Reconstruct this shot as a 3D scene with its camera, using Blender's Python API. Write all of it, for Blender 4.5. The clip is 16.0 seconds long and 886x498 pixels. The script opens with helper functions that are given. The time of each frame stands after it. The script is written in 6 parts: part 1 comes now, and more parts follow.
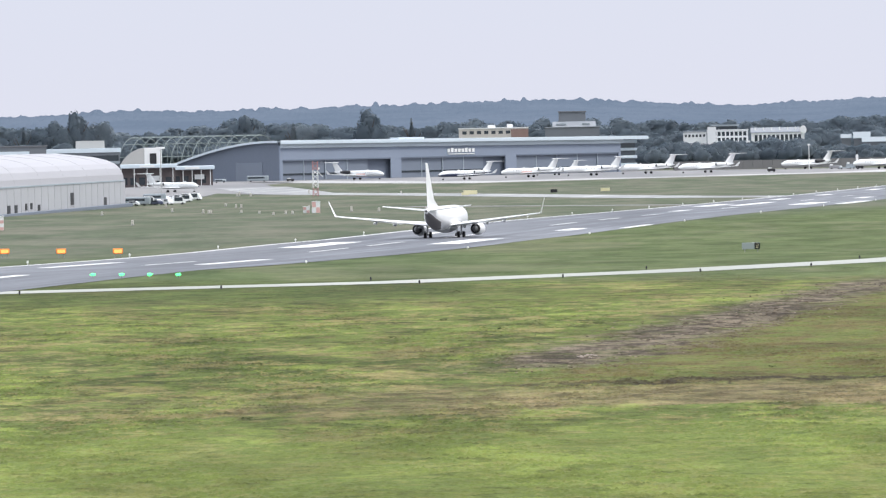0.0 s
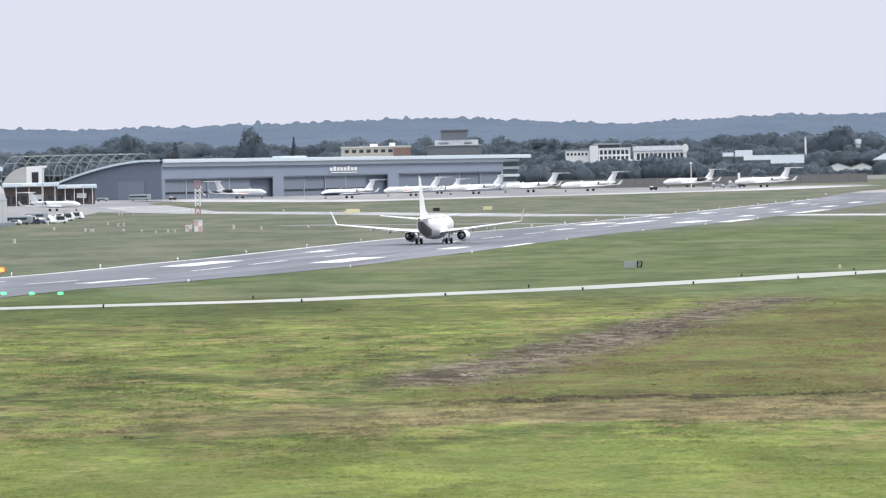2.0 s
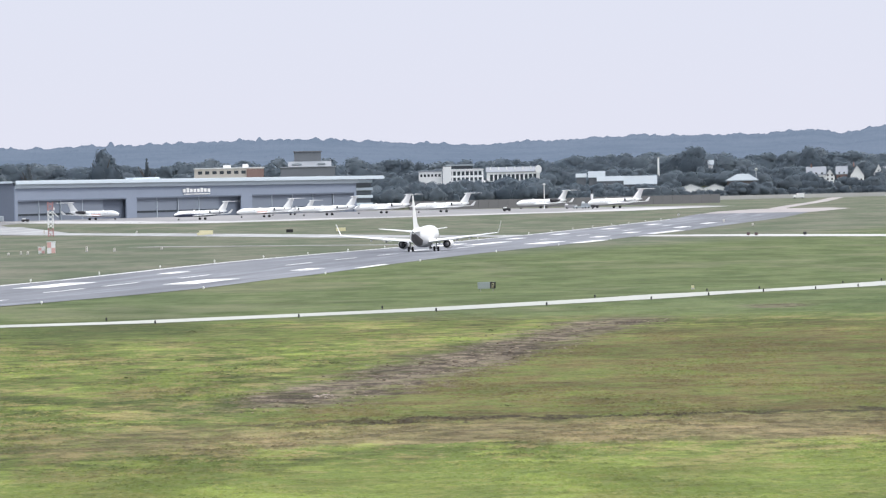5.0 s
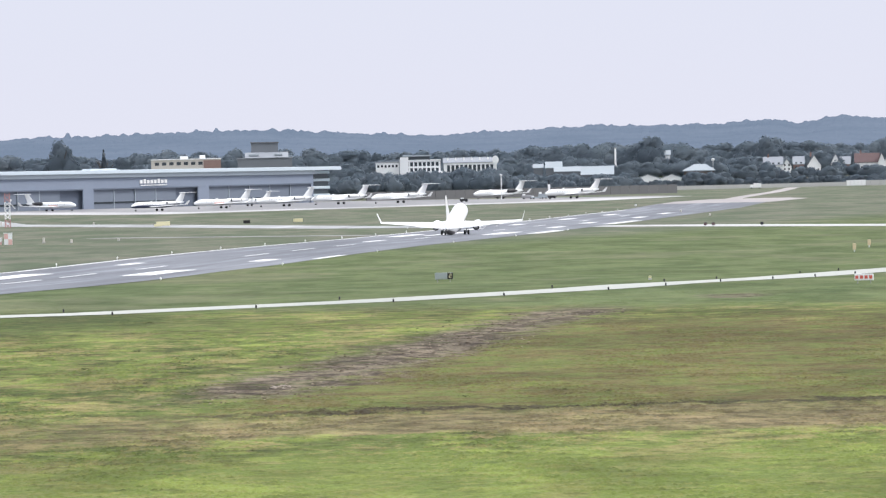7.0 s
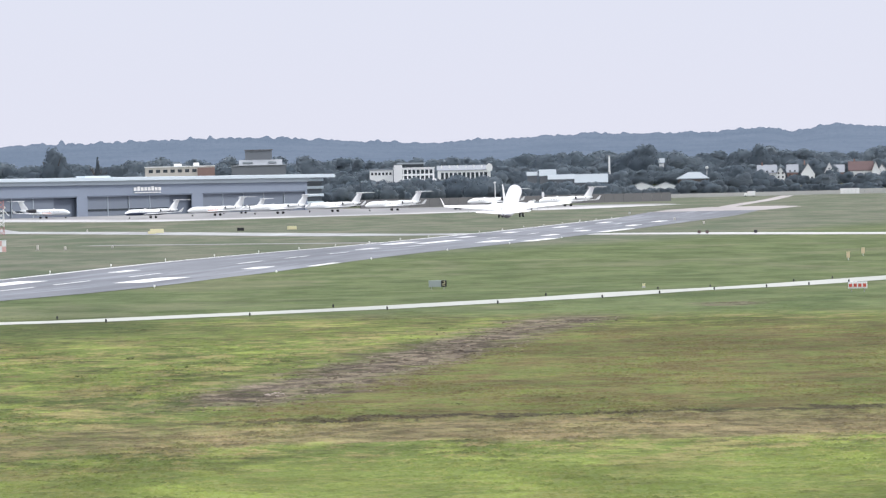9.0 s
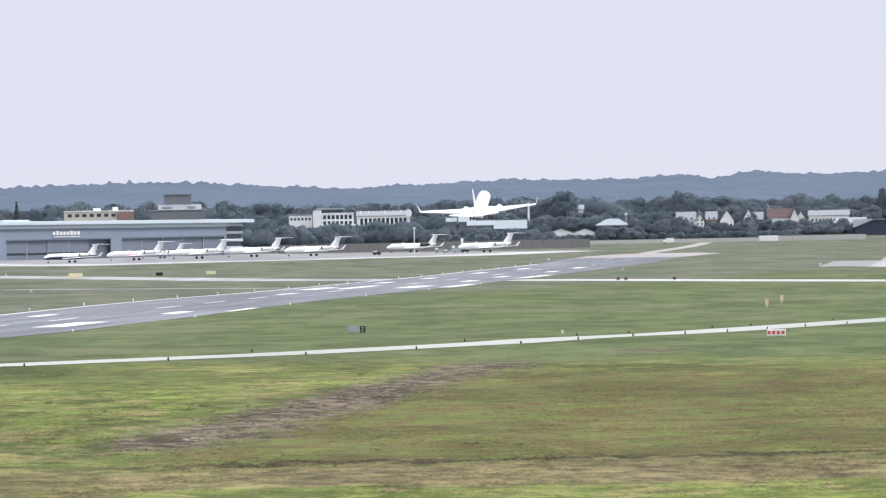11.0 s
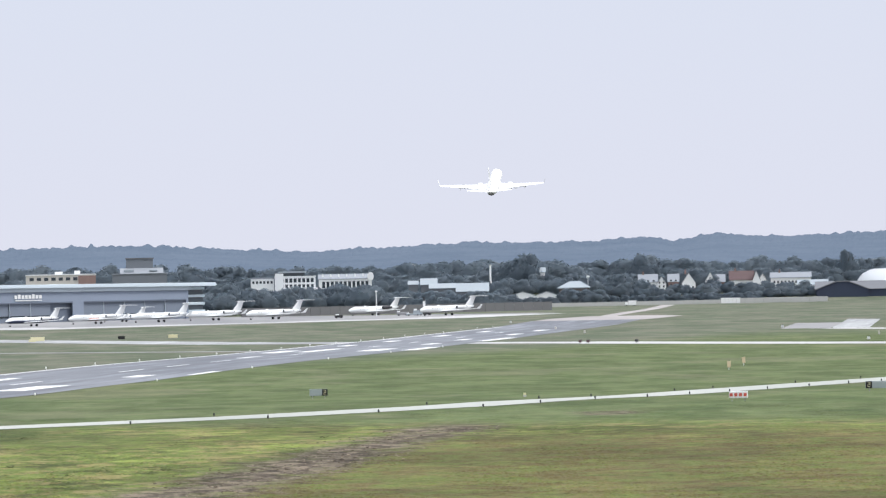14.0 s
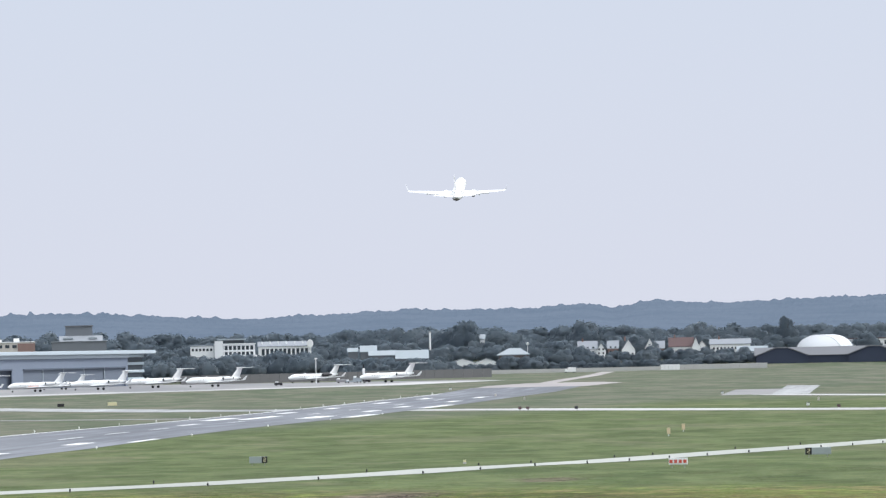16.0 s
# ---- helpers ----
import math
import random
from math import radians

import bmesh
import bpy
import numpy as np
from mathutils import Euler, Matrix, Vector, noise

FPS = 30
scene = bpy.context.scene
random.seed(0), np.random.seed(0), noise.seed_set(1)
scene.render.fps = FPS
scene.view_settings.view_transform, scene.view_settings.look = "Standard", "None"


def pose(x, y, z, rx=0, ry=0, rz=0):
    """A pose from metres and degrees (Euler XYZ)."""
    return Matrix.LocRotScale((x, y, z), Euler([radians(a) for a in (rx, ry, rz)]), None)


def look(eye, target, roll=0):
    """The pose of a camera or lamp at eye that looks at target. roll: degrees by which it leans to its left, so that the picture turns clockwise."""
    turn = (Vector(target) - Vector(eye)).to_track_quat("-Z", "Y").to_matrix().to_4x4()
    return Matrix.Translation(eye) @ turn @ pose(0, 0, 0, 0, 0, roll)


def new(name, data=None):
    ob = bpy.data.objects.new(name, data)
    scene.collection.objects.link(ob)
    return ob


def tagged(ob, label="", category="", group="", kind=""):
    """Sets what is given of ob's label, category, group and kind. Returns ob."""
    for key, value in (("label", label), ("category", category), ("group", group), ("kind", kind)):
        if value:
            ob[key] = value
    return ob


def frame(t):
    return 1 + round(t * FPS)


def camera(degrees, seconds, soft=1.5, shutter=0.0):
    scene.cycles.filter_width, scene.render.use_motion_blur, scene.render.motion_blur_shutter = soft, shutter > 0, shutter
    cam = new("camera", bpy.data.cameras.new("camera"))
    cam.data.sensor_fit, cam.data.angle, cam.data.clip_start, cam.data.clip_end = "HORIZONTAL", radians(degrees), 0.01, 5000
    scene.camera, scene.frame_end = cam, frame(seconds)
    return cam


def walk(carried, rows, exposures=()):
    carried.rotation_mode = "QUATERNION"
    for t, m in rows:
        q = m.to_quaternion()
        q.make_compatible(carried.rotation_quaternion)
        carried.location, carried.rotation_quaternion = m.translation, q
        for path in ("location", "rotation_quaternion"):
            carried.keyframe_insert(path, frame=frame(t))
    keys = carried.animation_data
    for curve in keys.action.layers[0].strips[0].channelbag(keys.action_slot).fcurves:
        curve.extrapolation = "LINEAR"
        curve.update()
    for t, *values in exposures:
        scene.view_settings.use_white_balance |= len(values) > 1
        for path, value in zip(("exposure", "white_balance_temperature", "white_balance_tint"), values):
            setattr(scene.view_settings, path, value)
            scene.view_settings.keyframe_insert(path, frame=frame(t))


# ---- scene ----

EYE = (0.0, 0.0, 16.0)
LENS = 8.54
# seconds, turn to the right, tilt upwards, lean to the right (degrees)
PATH = [(0.0, -0.0, -1.0368, 1.2032), (0.5, 0.2818, -0.9967, 1.2361), (1.0, 0.4941, -0.9499, 1.2695), (1.5, 0.7488, -0.9074, 1.2208),
        (2.0, 1.1388, -0.8811, 1.2262), (2.5, 1.5154, -0.8059, 1.1948), (3.0, 1.8288, -0.6463, 1.2434), (3.5, 2.1256, -0.5603, 1.3428),
        (4.0, 2.3622, -0.6584, 1.4136), (4.2, 2.4162, -0.7137, 1.3823), (6.5, 2.8249, -0.6952, 1.3597), (7.0, 2.9702, -0.8069, 1.3956),
        (7.5, 3.0429, -0.8756, 1.3939), (8.0, 3.0012, -0.8832, 1.3797), (8.2, 2.9611, -0.8738, 1.3781), (10.3, 3.4848, -0.4264, 1.1316),
        (10.5, 3.5931, -0.3962, 1.1019), (11.0, 3.8229, -0.3088, 1.0841), (11.5, 3.9399, -0.2433, 1.0934), (12.0, 3.9831, -0.2387, 1.0951),
        (12.5, 4.0289, -0.2957, 1.0975), (13.0, 4.0854, -0.3406, 1.1377), (13.5, 4.1333, -0.182, 1.188), (14.0, 4.2024, 0.2914, 1.2066),
        (14.5, 4.3514, 0.7956, 1.2378), (15.0, 4.5488, 0.9585, 1.2195), (15.5, 4.742, 0.9275, 1.3094), (16.0, 4.8006, 0.9262, 1.3111)]


def view(turn, tilt, lean):
    a, b = radians(turn), radians(tilt)
    way = Vector((math.sin(a) * math.cos(b), math.cos(a) * math.cos(b), math.sin(b)))
    return look(EYE, Vector(EYE) + way * 1000, -lean)


cam = camera(LENS, 16.0, soft=1.3)
EXPOSURES = [(0.0, 0.0, 6420, 9), (4.0, 0.02, 6430, 9.5), (7.0, 0.05, 6440, 10), (11.0, 0.02, 6440, 10), (13.0, 0.02, 6440, 10), (14.2, -0.03, 6370, 8), (14.6, -0.11, 6330, 7), (16.0, -0.09, 6330, 7)]
walk(cam, [(t, view(a, b, c)) for t, a, b, c in PATH], EXPOSURES)

# ---- sky and sun ----
SUN_UP, SUN_TURN = radians(50), radians(112)
world = bpy.data.worlds.new("overcast_sky")
scene.world = world
world.use_nodes = True
wn, wl = world.node_tree.nodes, world.node_tree.links
wn.clear()
w_out, w_bg = wn.new("ShaderNodeOutputWorld"), wn.new("ShaderNodeBackground")
w_sky = wn.new("ShaderNodeTexSky")
w_sky.sky_type, w_sky.sun_disc, w_sky.sun_elevation, w_sky.sun_rotation = "NISHITA", False, SUN_UP, SUN_TURN
w_sky.air_density, w_sky.dust_density = 1.0, 3.0
w_scale = wn.new("ShaderNodeMix")
w_scale.data_type, w_scale.blend_type = "RGBA", "MULTIPLY"
w_scale.inputs["Factor"].default_value = 1.0
w_scale.inputs[7].default_value = (0.1, 0.1, 0.1, 1)
wl.new(w_sky.outputs[0], w_scale.inputs[6])
w_co, w_sep = wn.new("ShaderNodeTexCoord"), wn.new("ShaderNodeSeparateXYZ")
wl.new(w_co.outputs["Generated"], w_sep.inputs[0])
w_ramp = wn.new("ShaderNodeValToRGB")
# an overcast dome: the zenith three times as bright as the horizon
w_ramp.color_ramp.elements[0].position, w_ramp.color_ramp.elements[0].color = 0.0, (0.80, 0.805, 0.92, 1)
w_ramp.color_ramp.elements[1].position, w_ramp.color_ramp.elements[1].color = 1.0, (2.15, 2.2, 2.35, 1)
w_low = w_ramp.color_ramp.elements.new(0.07)
w_low.color = (0.74, 0.785, 0.92, 1)
w_mid = w_ramp.color_ramp.elements.new(0.3)
w_mid.color = (1.05, 1.08, 1.18, 1)
wl.new(w_sep.outputs["Z"], w_ramp.inputs[0])
w_mix = wn.new("ShaderNodeMix")
w_mix.data_type = "RGBA"
w_mix.inputs["Factor"].default_value = 0.94
wl.new(w_scale.outputs[2], w_mix.inputs[6])
wl.new(w_ramp.outputs[0], w_mix.inputs[7])
wl.new(w_mix.outputs[2], w_bg.inputs[0])
w_bg.inputs[1].default_value = 1.0
wl.new(w_bg.outputs[0], w_out.inputs[0])

sun = new("sun", bpy.data.lights.new("sun", "SUN"))
sun.data.energy, sun.data.angle, sun.data.color = 1.7, radians(10), (1.0, 0.96, 0.9)
sun.matrix_world = look((0, 0, 300), Vector((0, 0, 300)) - Vector((math.sin(SUN_TURN) * math.cos(SUN_UP), math.cos(SUN_TURN) * math.cos(SUN_UP), math.sin(SUN_UP))))

# ---- lie of the land: a knoll before the runway, a shallow dip down the field, a rise behind it ----
LAND = [(-600, 2.0), (600, 2.0), (675, 1.9), (718, 1.4), (757, 1.1), (810, 0.7), (863, 0.42), (935, 0.38), (969, 0.24), (1082, 0.3), (1142, 0.25), (1205, 0.1),
        (1370, -0.5), (1450, -0.7), (1700, -1.2), (2100, -1.5), (2400, -0.1), (2500, 0.0), (3120, 0.0), (3160, 0.8), (3350, 9.0), (3700, 12.0), (5200, 12.0)]


def gz(y):
    return float(np.interp(y, [k[0] for k in LAND], [k[1] for k in LAND]))


# ---- materials ----
class Nodes:
    """Short hands for a node tree."""

    def __init__(self, name, rough=0.7, metal=0.0, spec=0.3):
        self.mat = bpy.data.materials.new(name)
        self.mat.use_nodes = True
        self.n, self.l = self.mat.node_tree.nodes, self.mat.node_tree.links
        self.b = self.n["Principled BSDF"]
        self.b.inputs["Roughness"].default_value = rough
        self.b.inputs["Metallic"].default_value = metal
        self.b.inputs["Specular IOR Level"].default_value = spec
        self.co = self.n.new("ShaderNodeTexCoord").outputs["Object"]

    def put(self, socket, v):
        if isinstance(v, (int, float)):
            socket.default_value = v
        elif isinstance(v, tuple):
            socket.default_value = (*v, 1) if len(v) == 3 and socket.type == "RGBA" else v
        else:
            self.l.new(v, socket)

    def math(self, op, a, b=0.0, c=None, clamp=False):
        m = self.n.new("ShaderNodeMath")
        m.operation, m.use_clamp = op, clamp
        self.put(m.inputs[0], a)
        self.put(m.inputs[1], b)
        if c is not None:
            self.put(m.inputs[2], c)
        return m.outputs[0]

    def noise(self, scale, detail=4.0, rough=0.6, stretch=(1, 1, 1), shift=(0, 0, 0)):
        mp, t = self.n.new("ShaderNodeMapping"), self.n.new("ShaderNodeTexNoise")
        mp.inputs["Scale"].default_value, mp.inputs["Location"].default_value = stretch, shift
        self.l.new(self.co, mp.inputs[0])
        self.l.new(mp.outputs[0], t.inputs["Vector"])
        t.inputs["Scale"].default_value, t.inputs["Detail"].default_value, t.inputs["Roughness"].default_value = scale, detail, rough
        return t.outputs["Fac"]

    def step(self, v, low, high):
        m = self.n.new("ShaderNodeMapRange")
        m.interpolation_type = "SMOOTHSTEP"
        self.put(m.inputs[0], v)
        m.inputs[1].default_value, m.inputs[2].default_value = low, high
        return m.outputs[0]

    def mix(self, f, a, b, blend="MIX"):
        m = self.n.new("ShaderNodeMix")
        m.data_type, m.blend_type = "RGBA", blend
        self.put(m.inputs["Factor"], f)
        self.put(m.inputs[6], a)
        self.put(m.inputs[7], b)
        return m.outputs[2]

    def bump(self, v, strength, distance):
        m = self.n.new("ShaderNodeBump")
        m.inputs["Strength"].default_value, m.inputs["Distance"].default_value = strength, distance
        self.put(m.inputs["Height"], v)
        self.l.new(m.outputs[0], self.b.inputs["Normal"])

    def done(self, colour):
        self.put(self.b.inputs["Base Color"], colour)
        return self.mat


def plain(name, colour, rough=0.6, metal=0.0, coarse=0.3, fine=3.0, amount=0.25, bump=0.0, spec=0.3, each=0.0):
    """A surface with stains at a coarse scale and grain at a fine one, both per metre."""
    k = Nodes(name, rough, metal, spec)
    v = k.math("ADD", k.math("MULTIPLY", k.noise(coarse), 0.6), k.math("MULTIPLY", k.noise(fine), 0.4))
    f = k.math("ADD", 1 - amount, k.math("MULTIPLY", v, 2 * amount))
    if each:
        o = k.n.new("ShaderNodeObjectInfo")
        f = k.math("MULTIPLY", f, k.math("ADD", 1 - each, k.math("MULTIPLY", o.outputs["Random"], 2 * each)))
    x = k.n.new("ShaderNodeCombineColor")
    for i in range(3):
        k.l.new(f, x.inputs[i])
    if bump:
        k.bump(k.noise(fine), 0.5, bump)
    return k.done(k.mix(1.0, colour, x.outputs[0], "MULTIPLY"))


def glow(name, colour, strength):
    k = Nodes(name, 0.4)
    k.put(k.b.inputs["Emission Color"], colour)
    k.b.inputs["Emission Strength"].default_value = strength
    return k.done(tuple(c * 0.3 for c in colour))


def grass_material():
    k = Nodes("airfield_grass", 0.9, 0, 0.1)
    sep = k.n.new("ShaderNodeSeparateXYZ")
    k.l.new(k.co, sep.inputs[0])
    x, y = sep.outputs[0], sep.outputs[1]
    big, mid, small, fine = k.noise(0.03, 3, 0.5, (1, 0.5, 1)), k.noise(0.16, 6, 0.7, (1, 0.5, 1)), k.noise(0.6, 5, 0.7, (1, 0.5, 1)), k.noise(3.0, 4, 0.75, (1, 0.3, 1))
    streak = k.noise(0.32, 4, 0.6, (1, 0.75, 1), (17, 3, 0))
    col = k.mix(k.step(big, 0.4, 0.6), GRASS_DEEP, GRASS_FRESH)
    col = k.mix(k.math("MULTIPLY", k.step(mid, 0.5, 0.6), 0.7), col, GRASS_STRAW)
    col = k.mix(k.math("MULTIPLY", k.step(k.noise(0.2, 4, 0.62, (1, 0.6, 1), (40, 7, 0)), 0.53, 0.62), 0.75), col, GRASS_LIME)
    col = k.mix(k.math("MULTIPLY", k.step(k.noise(0.24, 5, 0.68, (1, 0.7, 1), (9, 77, 0)), 0.5, 0.62), 0.8), col, GRASS_DARK)
    col = k.mix(k.math("MULTIPLY", k.step(small, 0.5, 0.64), 0.5), col, GRASS_DARK)
    col = k.mix(k.math("MULTIPLY", k.step(k.noise(0.8, 4, 0.7, (1, 0.6, 1), (3, 5, 0)), 0.51, 0.64), 0.6), col, GRASS_STRAW)
    # the lush strip of the near slope and the dark one before the taxiway
    lush = k.math("SUBTRACT", 1.0, k.step(k.math("ADD", y, k.math("MULTIPLY", k.math("SUBTRACT", mid, 0.5), 60.0)), 272, 306))
    col = k.mix(k.math("MULTIPLY", lush, 0.55), col, k.mix(k.step(streak, 0.36, 0.6), GRASS_LIME, GRASS_FRESH))
    shy = k.math("MULTIPLY", k.step(k.math("ADD", y, k.math("MULTIPLY", k.math("SUBTRACT", mid, 0.5), 90.0)), 505, 545), k.math("SUBTRACT", 1.0, k.step(x, -8.0, 22.0)))
    col = k.mix(k.math("MULTIPLY", shy, 0.7), col, (0.056, 0.078, 0.024))
    # the olive, thinner sward beside the bare track
    wob = k.math("MULTIPLY", k.math("SUBTRACT", k.noise(0.08, 4, 0.6, (1, 0.5, 1)), 0.5), 26.0)
    fray = k.math("MULTIPLY", k.math("SUBTRACT", k.noise(0.4, 5, 0.75, (1, 0.25, 1)), 0.5), 26.0)
    off = k.math("SUBTRACT", k.math("ADD", x, k.math("MULTIPLY", k.math("ADD", wob, fray), 0.16)), k.math("ADD", 6.1, k.math("MULTIPLY", k.math("SUBTRACT", y, 367.0), 0.184)))
    yy = k.math("ADD", y, k.math("ADD", wob, fray))
    olive = k.math("MULTIPLY", k.step(off, 0.0, 5.0), k.math("MULTIPLY", k.step(yy, 332, 350), k.math("SUBTRACT", 1.0, k.step(yy, 490, 560))))
    col = k.mix(k.math("MULTIPLY", olive, 0.7), col, k.mix(k.step(streak, 0.4, 0.6), (0.135, 0.1, 0.046), (0.084, 0.096, 0.029)))
    # the bare track of earth and the worn brown belt
    patchy = k.math("ADD", 0.65, k.math("MULTIPLY", k.step(k.noise(0.3, 4), 0.36, 0.5), 0.35))
    bare = k.math("MULTIPLY", k.math("SUBTRACT", 1.0, k.step(k.math("ABSOLUTE", k.math("ADD", off, k.math("MULTIPLY", k.math("SUBTRACT", streak, 0.5), 14.0))), 1.6, 7.0)), k.math("MULTIPLY", k.step(yy, 352, 374), k.math("SUBTRACT", 1.0, k.step(yy, 556, 590))))
    earth = k.mix(k.step(small, 0.4, 0.62), EARTH_DARK, EARTH_PALE)
    col = k.mix(k.math("MULTIPLY", bare, patchy), col, earth)
    belt = k.math("MULTIPLY", k.step(yy, 302, 312), k.math("SUBTRACT", 1.0, k.step(yy, 330, 342)))
    belt = k.math("MULTIPLY", belt, k.step(k.math("ADD", x, k.math("MULTIPLY", fray, 3.0)), -26.0, 12.0))
    col = k.mix(k.math("MULTIPLY", belt, 0.68), col, k.mix(k.step(small, 0.4, 0.6), (0.225, 0.172, 0.1), (0.115, 0.083, 0.05)))
    rim = k.math("SUBTRACT", 1.0, k.step(k.math("ABSOLUTE", k.math("SUBTRACT", k.math("ADD", y, fray), 340.0)), 0.6, 3.6))
    col = k.mix(k.math("MULTIPLY", rim, k.math("MULTIPLY", k.step(k.math("ADD", x, fray), -14.0, 14.0), 0.85)), col, (0.045, 0.033, 0.022))
    # from the taxiway on the sward is an even mown green, beyond the runway drier and browner, with distance haze
    # greyed into its colour
    mown = k.step(k.math("ADD", k.math("ADD", y, fray), k.math("MULTIPLY", x, 0.6)), 578, 622)
    col = k.mix(k.math("MULTIPLY", mown, 0.8), col, k.mix(k.step(k.noise(0.1, 6, 0.7, (1, 0.3, 1)), 0.4, 0.6), (0.068, 0.1, 0.04), (0.128, 0.16, 0.073)))
    far = k.step(k.math("SUBTRACT", y, k.math("MULTIPLY", x, 3.2)), 900, 1080)
    far2 = k.step(y, 1500, 1750)
    # broad mown and trampled swathes
    swathe = k.noise(0.02, 5, 0.65, (1, 0.35, 1), (5, 90, 0))
    col = k.mix(k.math("MULTIPLY", k.math("MULTIPLY", mown, k.step(swathe, 0.52, 0.6)), 0.4), col, (0.2, 0.19, 0.12))
    dry = k.mix(k.step(k.noise(0.045, 6, 0.7, (1, 0.25, 1)), 0.4, 0.6), (0.098, 0.118, 0.085), (0.178, 0.172, 0.142))
    col = k.mix(k.math("MULTIPLY", k.math("MAXIMUM", far, k.math("MULTIPLY", far2, 0.8)), 0.72), col, dry)
    # a worn bare spot by the taxiway
    spot = k.math("MULTIPLY", k.math("SUBTRACT", 1.0, k.step(k.math("ABSOLUTE", k.math("SUBTRACT", k.math("ADD", x, k.math("MULTIPLY", fray, 0.5)), 61.0)), 1.0, 5.0)),
                  k.math("SUBTRACT", 1.0, k.step(k.math("ABSOLUTE", k.math("SUBTRACT", yy, 605.0)), 4.0, 11.0)))
    col = k.mix(k.math("MULTIPLY", spot, 0.8), col, earth)
    g = k.n.new("ShaderNodeCombineColor")
    f = k.math("ADD", 0.5, k.math("MULTIPLY", fine, 1.12))
    f = k.math("MULTIPLY", f, k.math("ADD", 0.76, k.math("MULTIPLY", k.step(k.noise(0.06, 4, 0.6, (1, 0.4, 1), (31, 8, 0)), 0.4, 0.58), 0.3)))
    f = k.math("MULTIPLY", f, k.math("ADD", 0.78, k.math("MULTIPLY", k.step(streak, 0.36, 0.62), 0.36)))
    f = k.math("MULTIPLY", f, k.math("SUBTRACT", 1.0, k.math("MULTIPLY", k.step(k.noise(0.55, 5, 0.66, (1, 1.0, 1), (61, 13, 0)), 0.54, 0.66), 0.34)))
    f = k.math("ADD", k.math("MULTIPLY", f, k.math("SUBTRACT", 1.0, k.math("MULTIPLY", mown, 0.6))), k.math("MULTIPLY", mown, 0.5))
    for i in range(3):
        k.l.new(f, g.inputs[i])
    k.bump(k.math("ADD", k.math("MULTIPLY", small, 0.6), k.math("MULTIPLY", fine, 0.4)), 0.7, 0.3)
    return k.done(k.mix(1.0, col, g.outputs[0], "MULTIPLY"))


GRASS_DEEP, GRASS_FRESH, GRASS_STRAW = (0.084, 0.112, 0.028), (0.128, 0.164, 0.041), (0.235, 0.19, 0.088)
GRASS_LIME, GRASS_DARK, EARTH_DARK, EARTH_PALE = (0.198, 0.238, 0.058), (0.056, 0.066, 0.022), (0.052, 0.04, 0.03), (0.19, 0.155, 0.115)


def paving(name, base, worn, along=None):
    """Worn paving; along: the way in degrees of its streaks, dark ones drawn by traffic, pale ones painted for wet
    sheen.
    """
    k = Nodes(name, 0.8, 0, 0.25)
    a = k.noise(0.02, 5, 0.6, (1, 0.15, 1))
    b = k.noise(0.6, 4)
    col = k.mix(k.step(a, 0.35, 0.65), base, worn)
    col = k.mix(k.math("MULTIPLY", k.step(b, 0.5, 0.75), 0.4), col, tuple(c * 0.7 for c in base))
    if along is not None:
        mp, t = k.n.new("ShaderNodeMapping"), k.n.new("ShaderNodeTexNoise")
        mp.inputs["Rotation"].default_value = (0, 0, radians(along))
        st = k.n.new("ShaderNodeMapping")
        st.inputs["Scale"].default_value = (1, 0.03, 1)
        k.l.new(k.co, mp.inputs[0])
        k.l.new(mp.outputs[0], st.inputs[0])
        k.l.new(st.outputs[0], t.inputs["Vector"])
        t.inputs["Scale"].default_value, t.inputs["Detail"].default_value, t.inputs["Roughness"].default_value = 0.22, 5, 0.7
        # pale streaks put the sheen of wet paving into the colour
        col = k.mix(k.math("MULTIPLY", k.step(t.outputs["Fac"], 0.5, 0.66), 0.55), col, tuple(c * 1.5 for c in worn))
        col = k.mix(k.math("MULTIPLY", k.step(t.outputs["Fac"], 0.48, 0.36), 0.5), col, tuple(c * 0.72 for c in base))
    k.bump(k.noise(8.0, 3), 0.4, 0.01)
    return k.done(col)


M_GRASS = grass_material()
M_RUNWAY = paving("runway_asphalt", (0.13, 0.138, 0.158), (0.185, 0.193, 0.214), 9.7)
M_TAXI = paving("pale_taxiway_asphalt", (0.36, 0.37, 0.34), (0.44, 0.445, 0.415))
M_APRON = paving("apron_concrete", (0.2, 0.2, 0.21), (0.27, 0.265, 0.265))
M_APRON_PALE = paving("bright_apron_concrete", (0.38, 0.375, 0.38), (0.47, 0.46, 0.46))
M_STUB = paving("stained_concrete", (0.27, 0.275, 0.28), (0.36, 0.365, 0.37), 9.7)
M_PAD = paving("pinkish_old_paving", (0.31, 0.285, 0.28), (0.39, 0.36, 0.35))
M_PAINT = plain("worn_road_paint", (0.78, 0.78, 0.77), 0.7, 0, 0.15, 2.5, 0.16)
M_WHITE = plain("white_aircraft_paint", (0.82, 0.82, 0.82), 0.3, 0, 0.2, 1.5, 0.03, spec=0.5)
M_JETWHITE = plain("pale_aircraft_paint", (0.74, 0.755, 0.76), 0.35, 0, 0.2, 1.2, 0.05, spec=0.5)
M_NAVY = plain("dark_blue_paint", (0.025, 0.035, 0.075), 0.35, 0, 0.3, 2, 0.1, spec=0.5)
M_PINK = plain("faded_red_film", (0.66, 0.42, 0.39), 0.6, 0, 0.4, 3, 0.15)
M_GREYMETAL = plain("bare_metal", (0.34, 0.34, 0.35), 0.35, 0.8, 0.4, 3, 0.15)
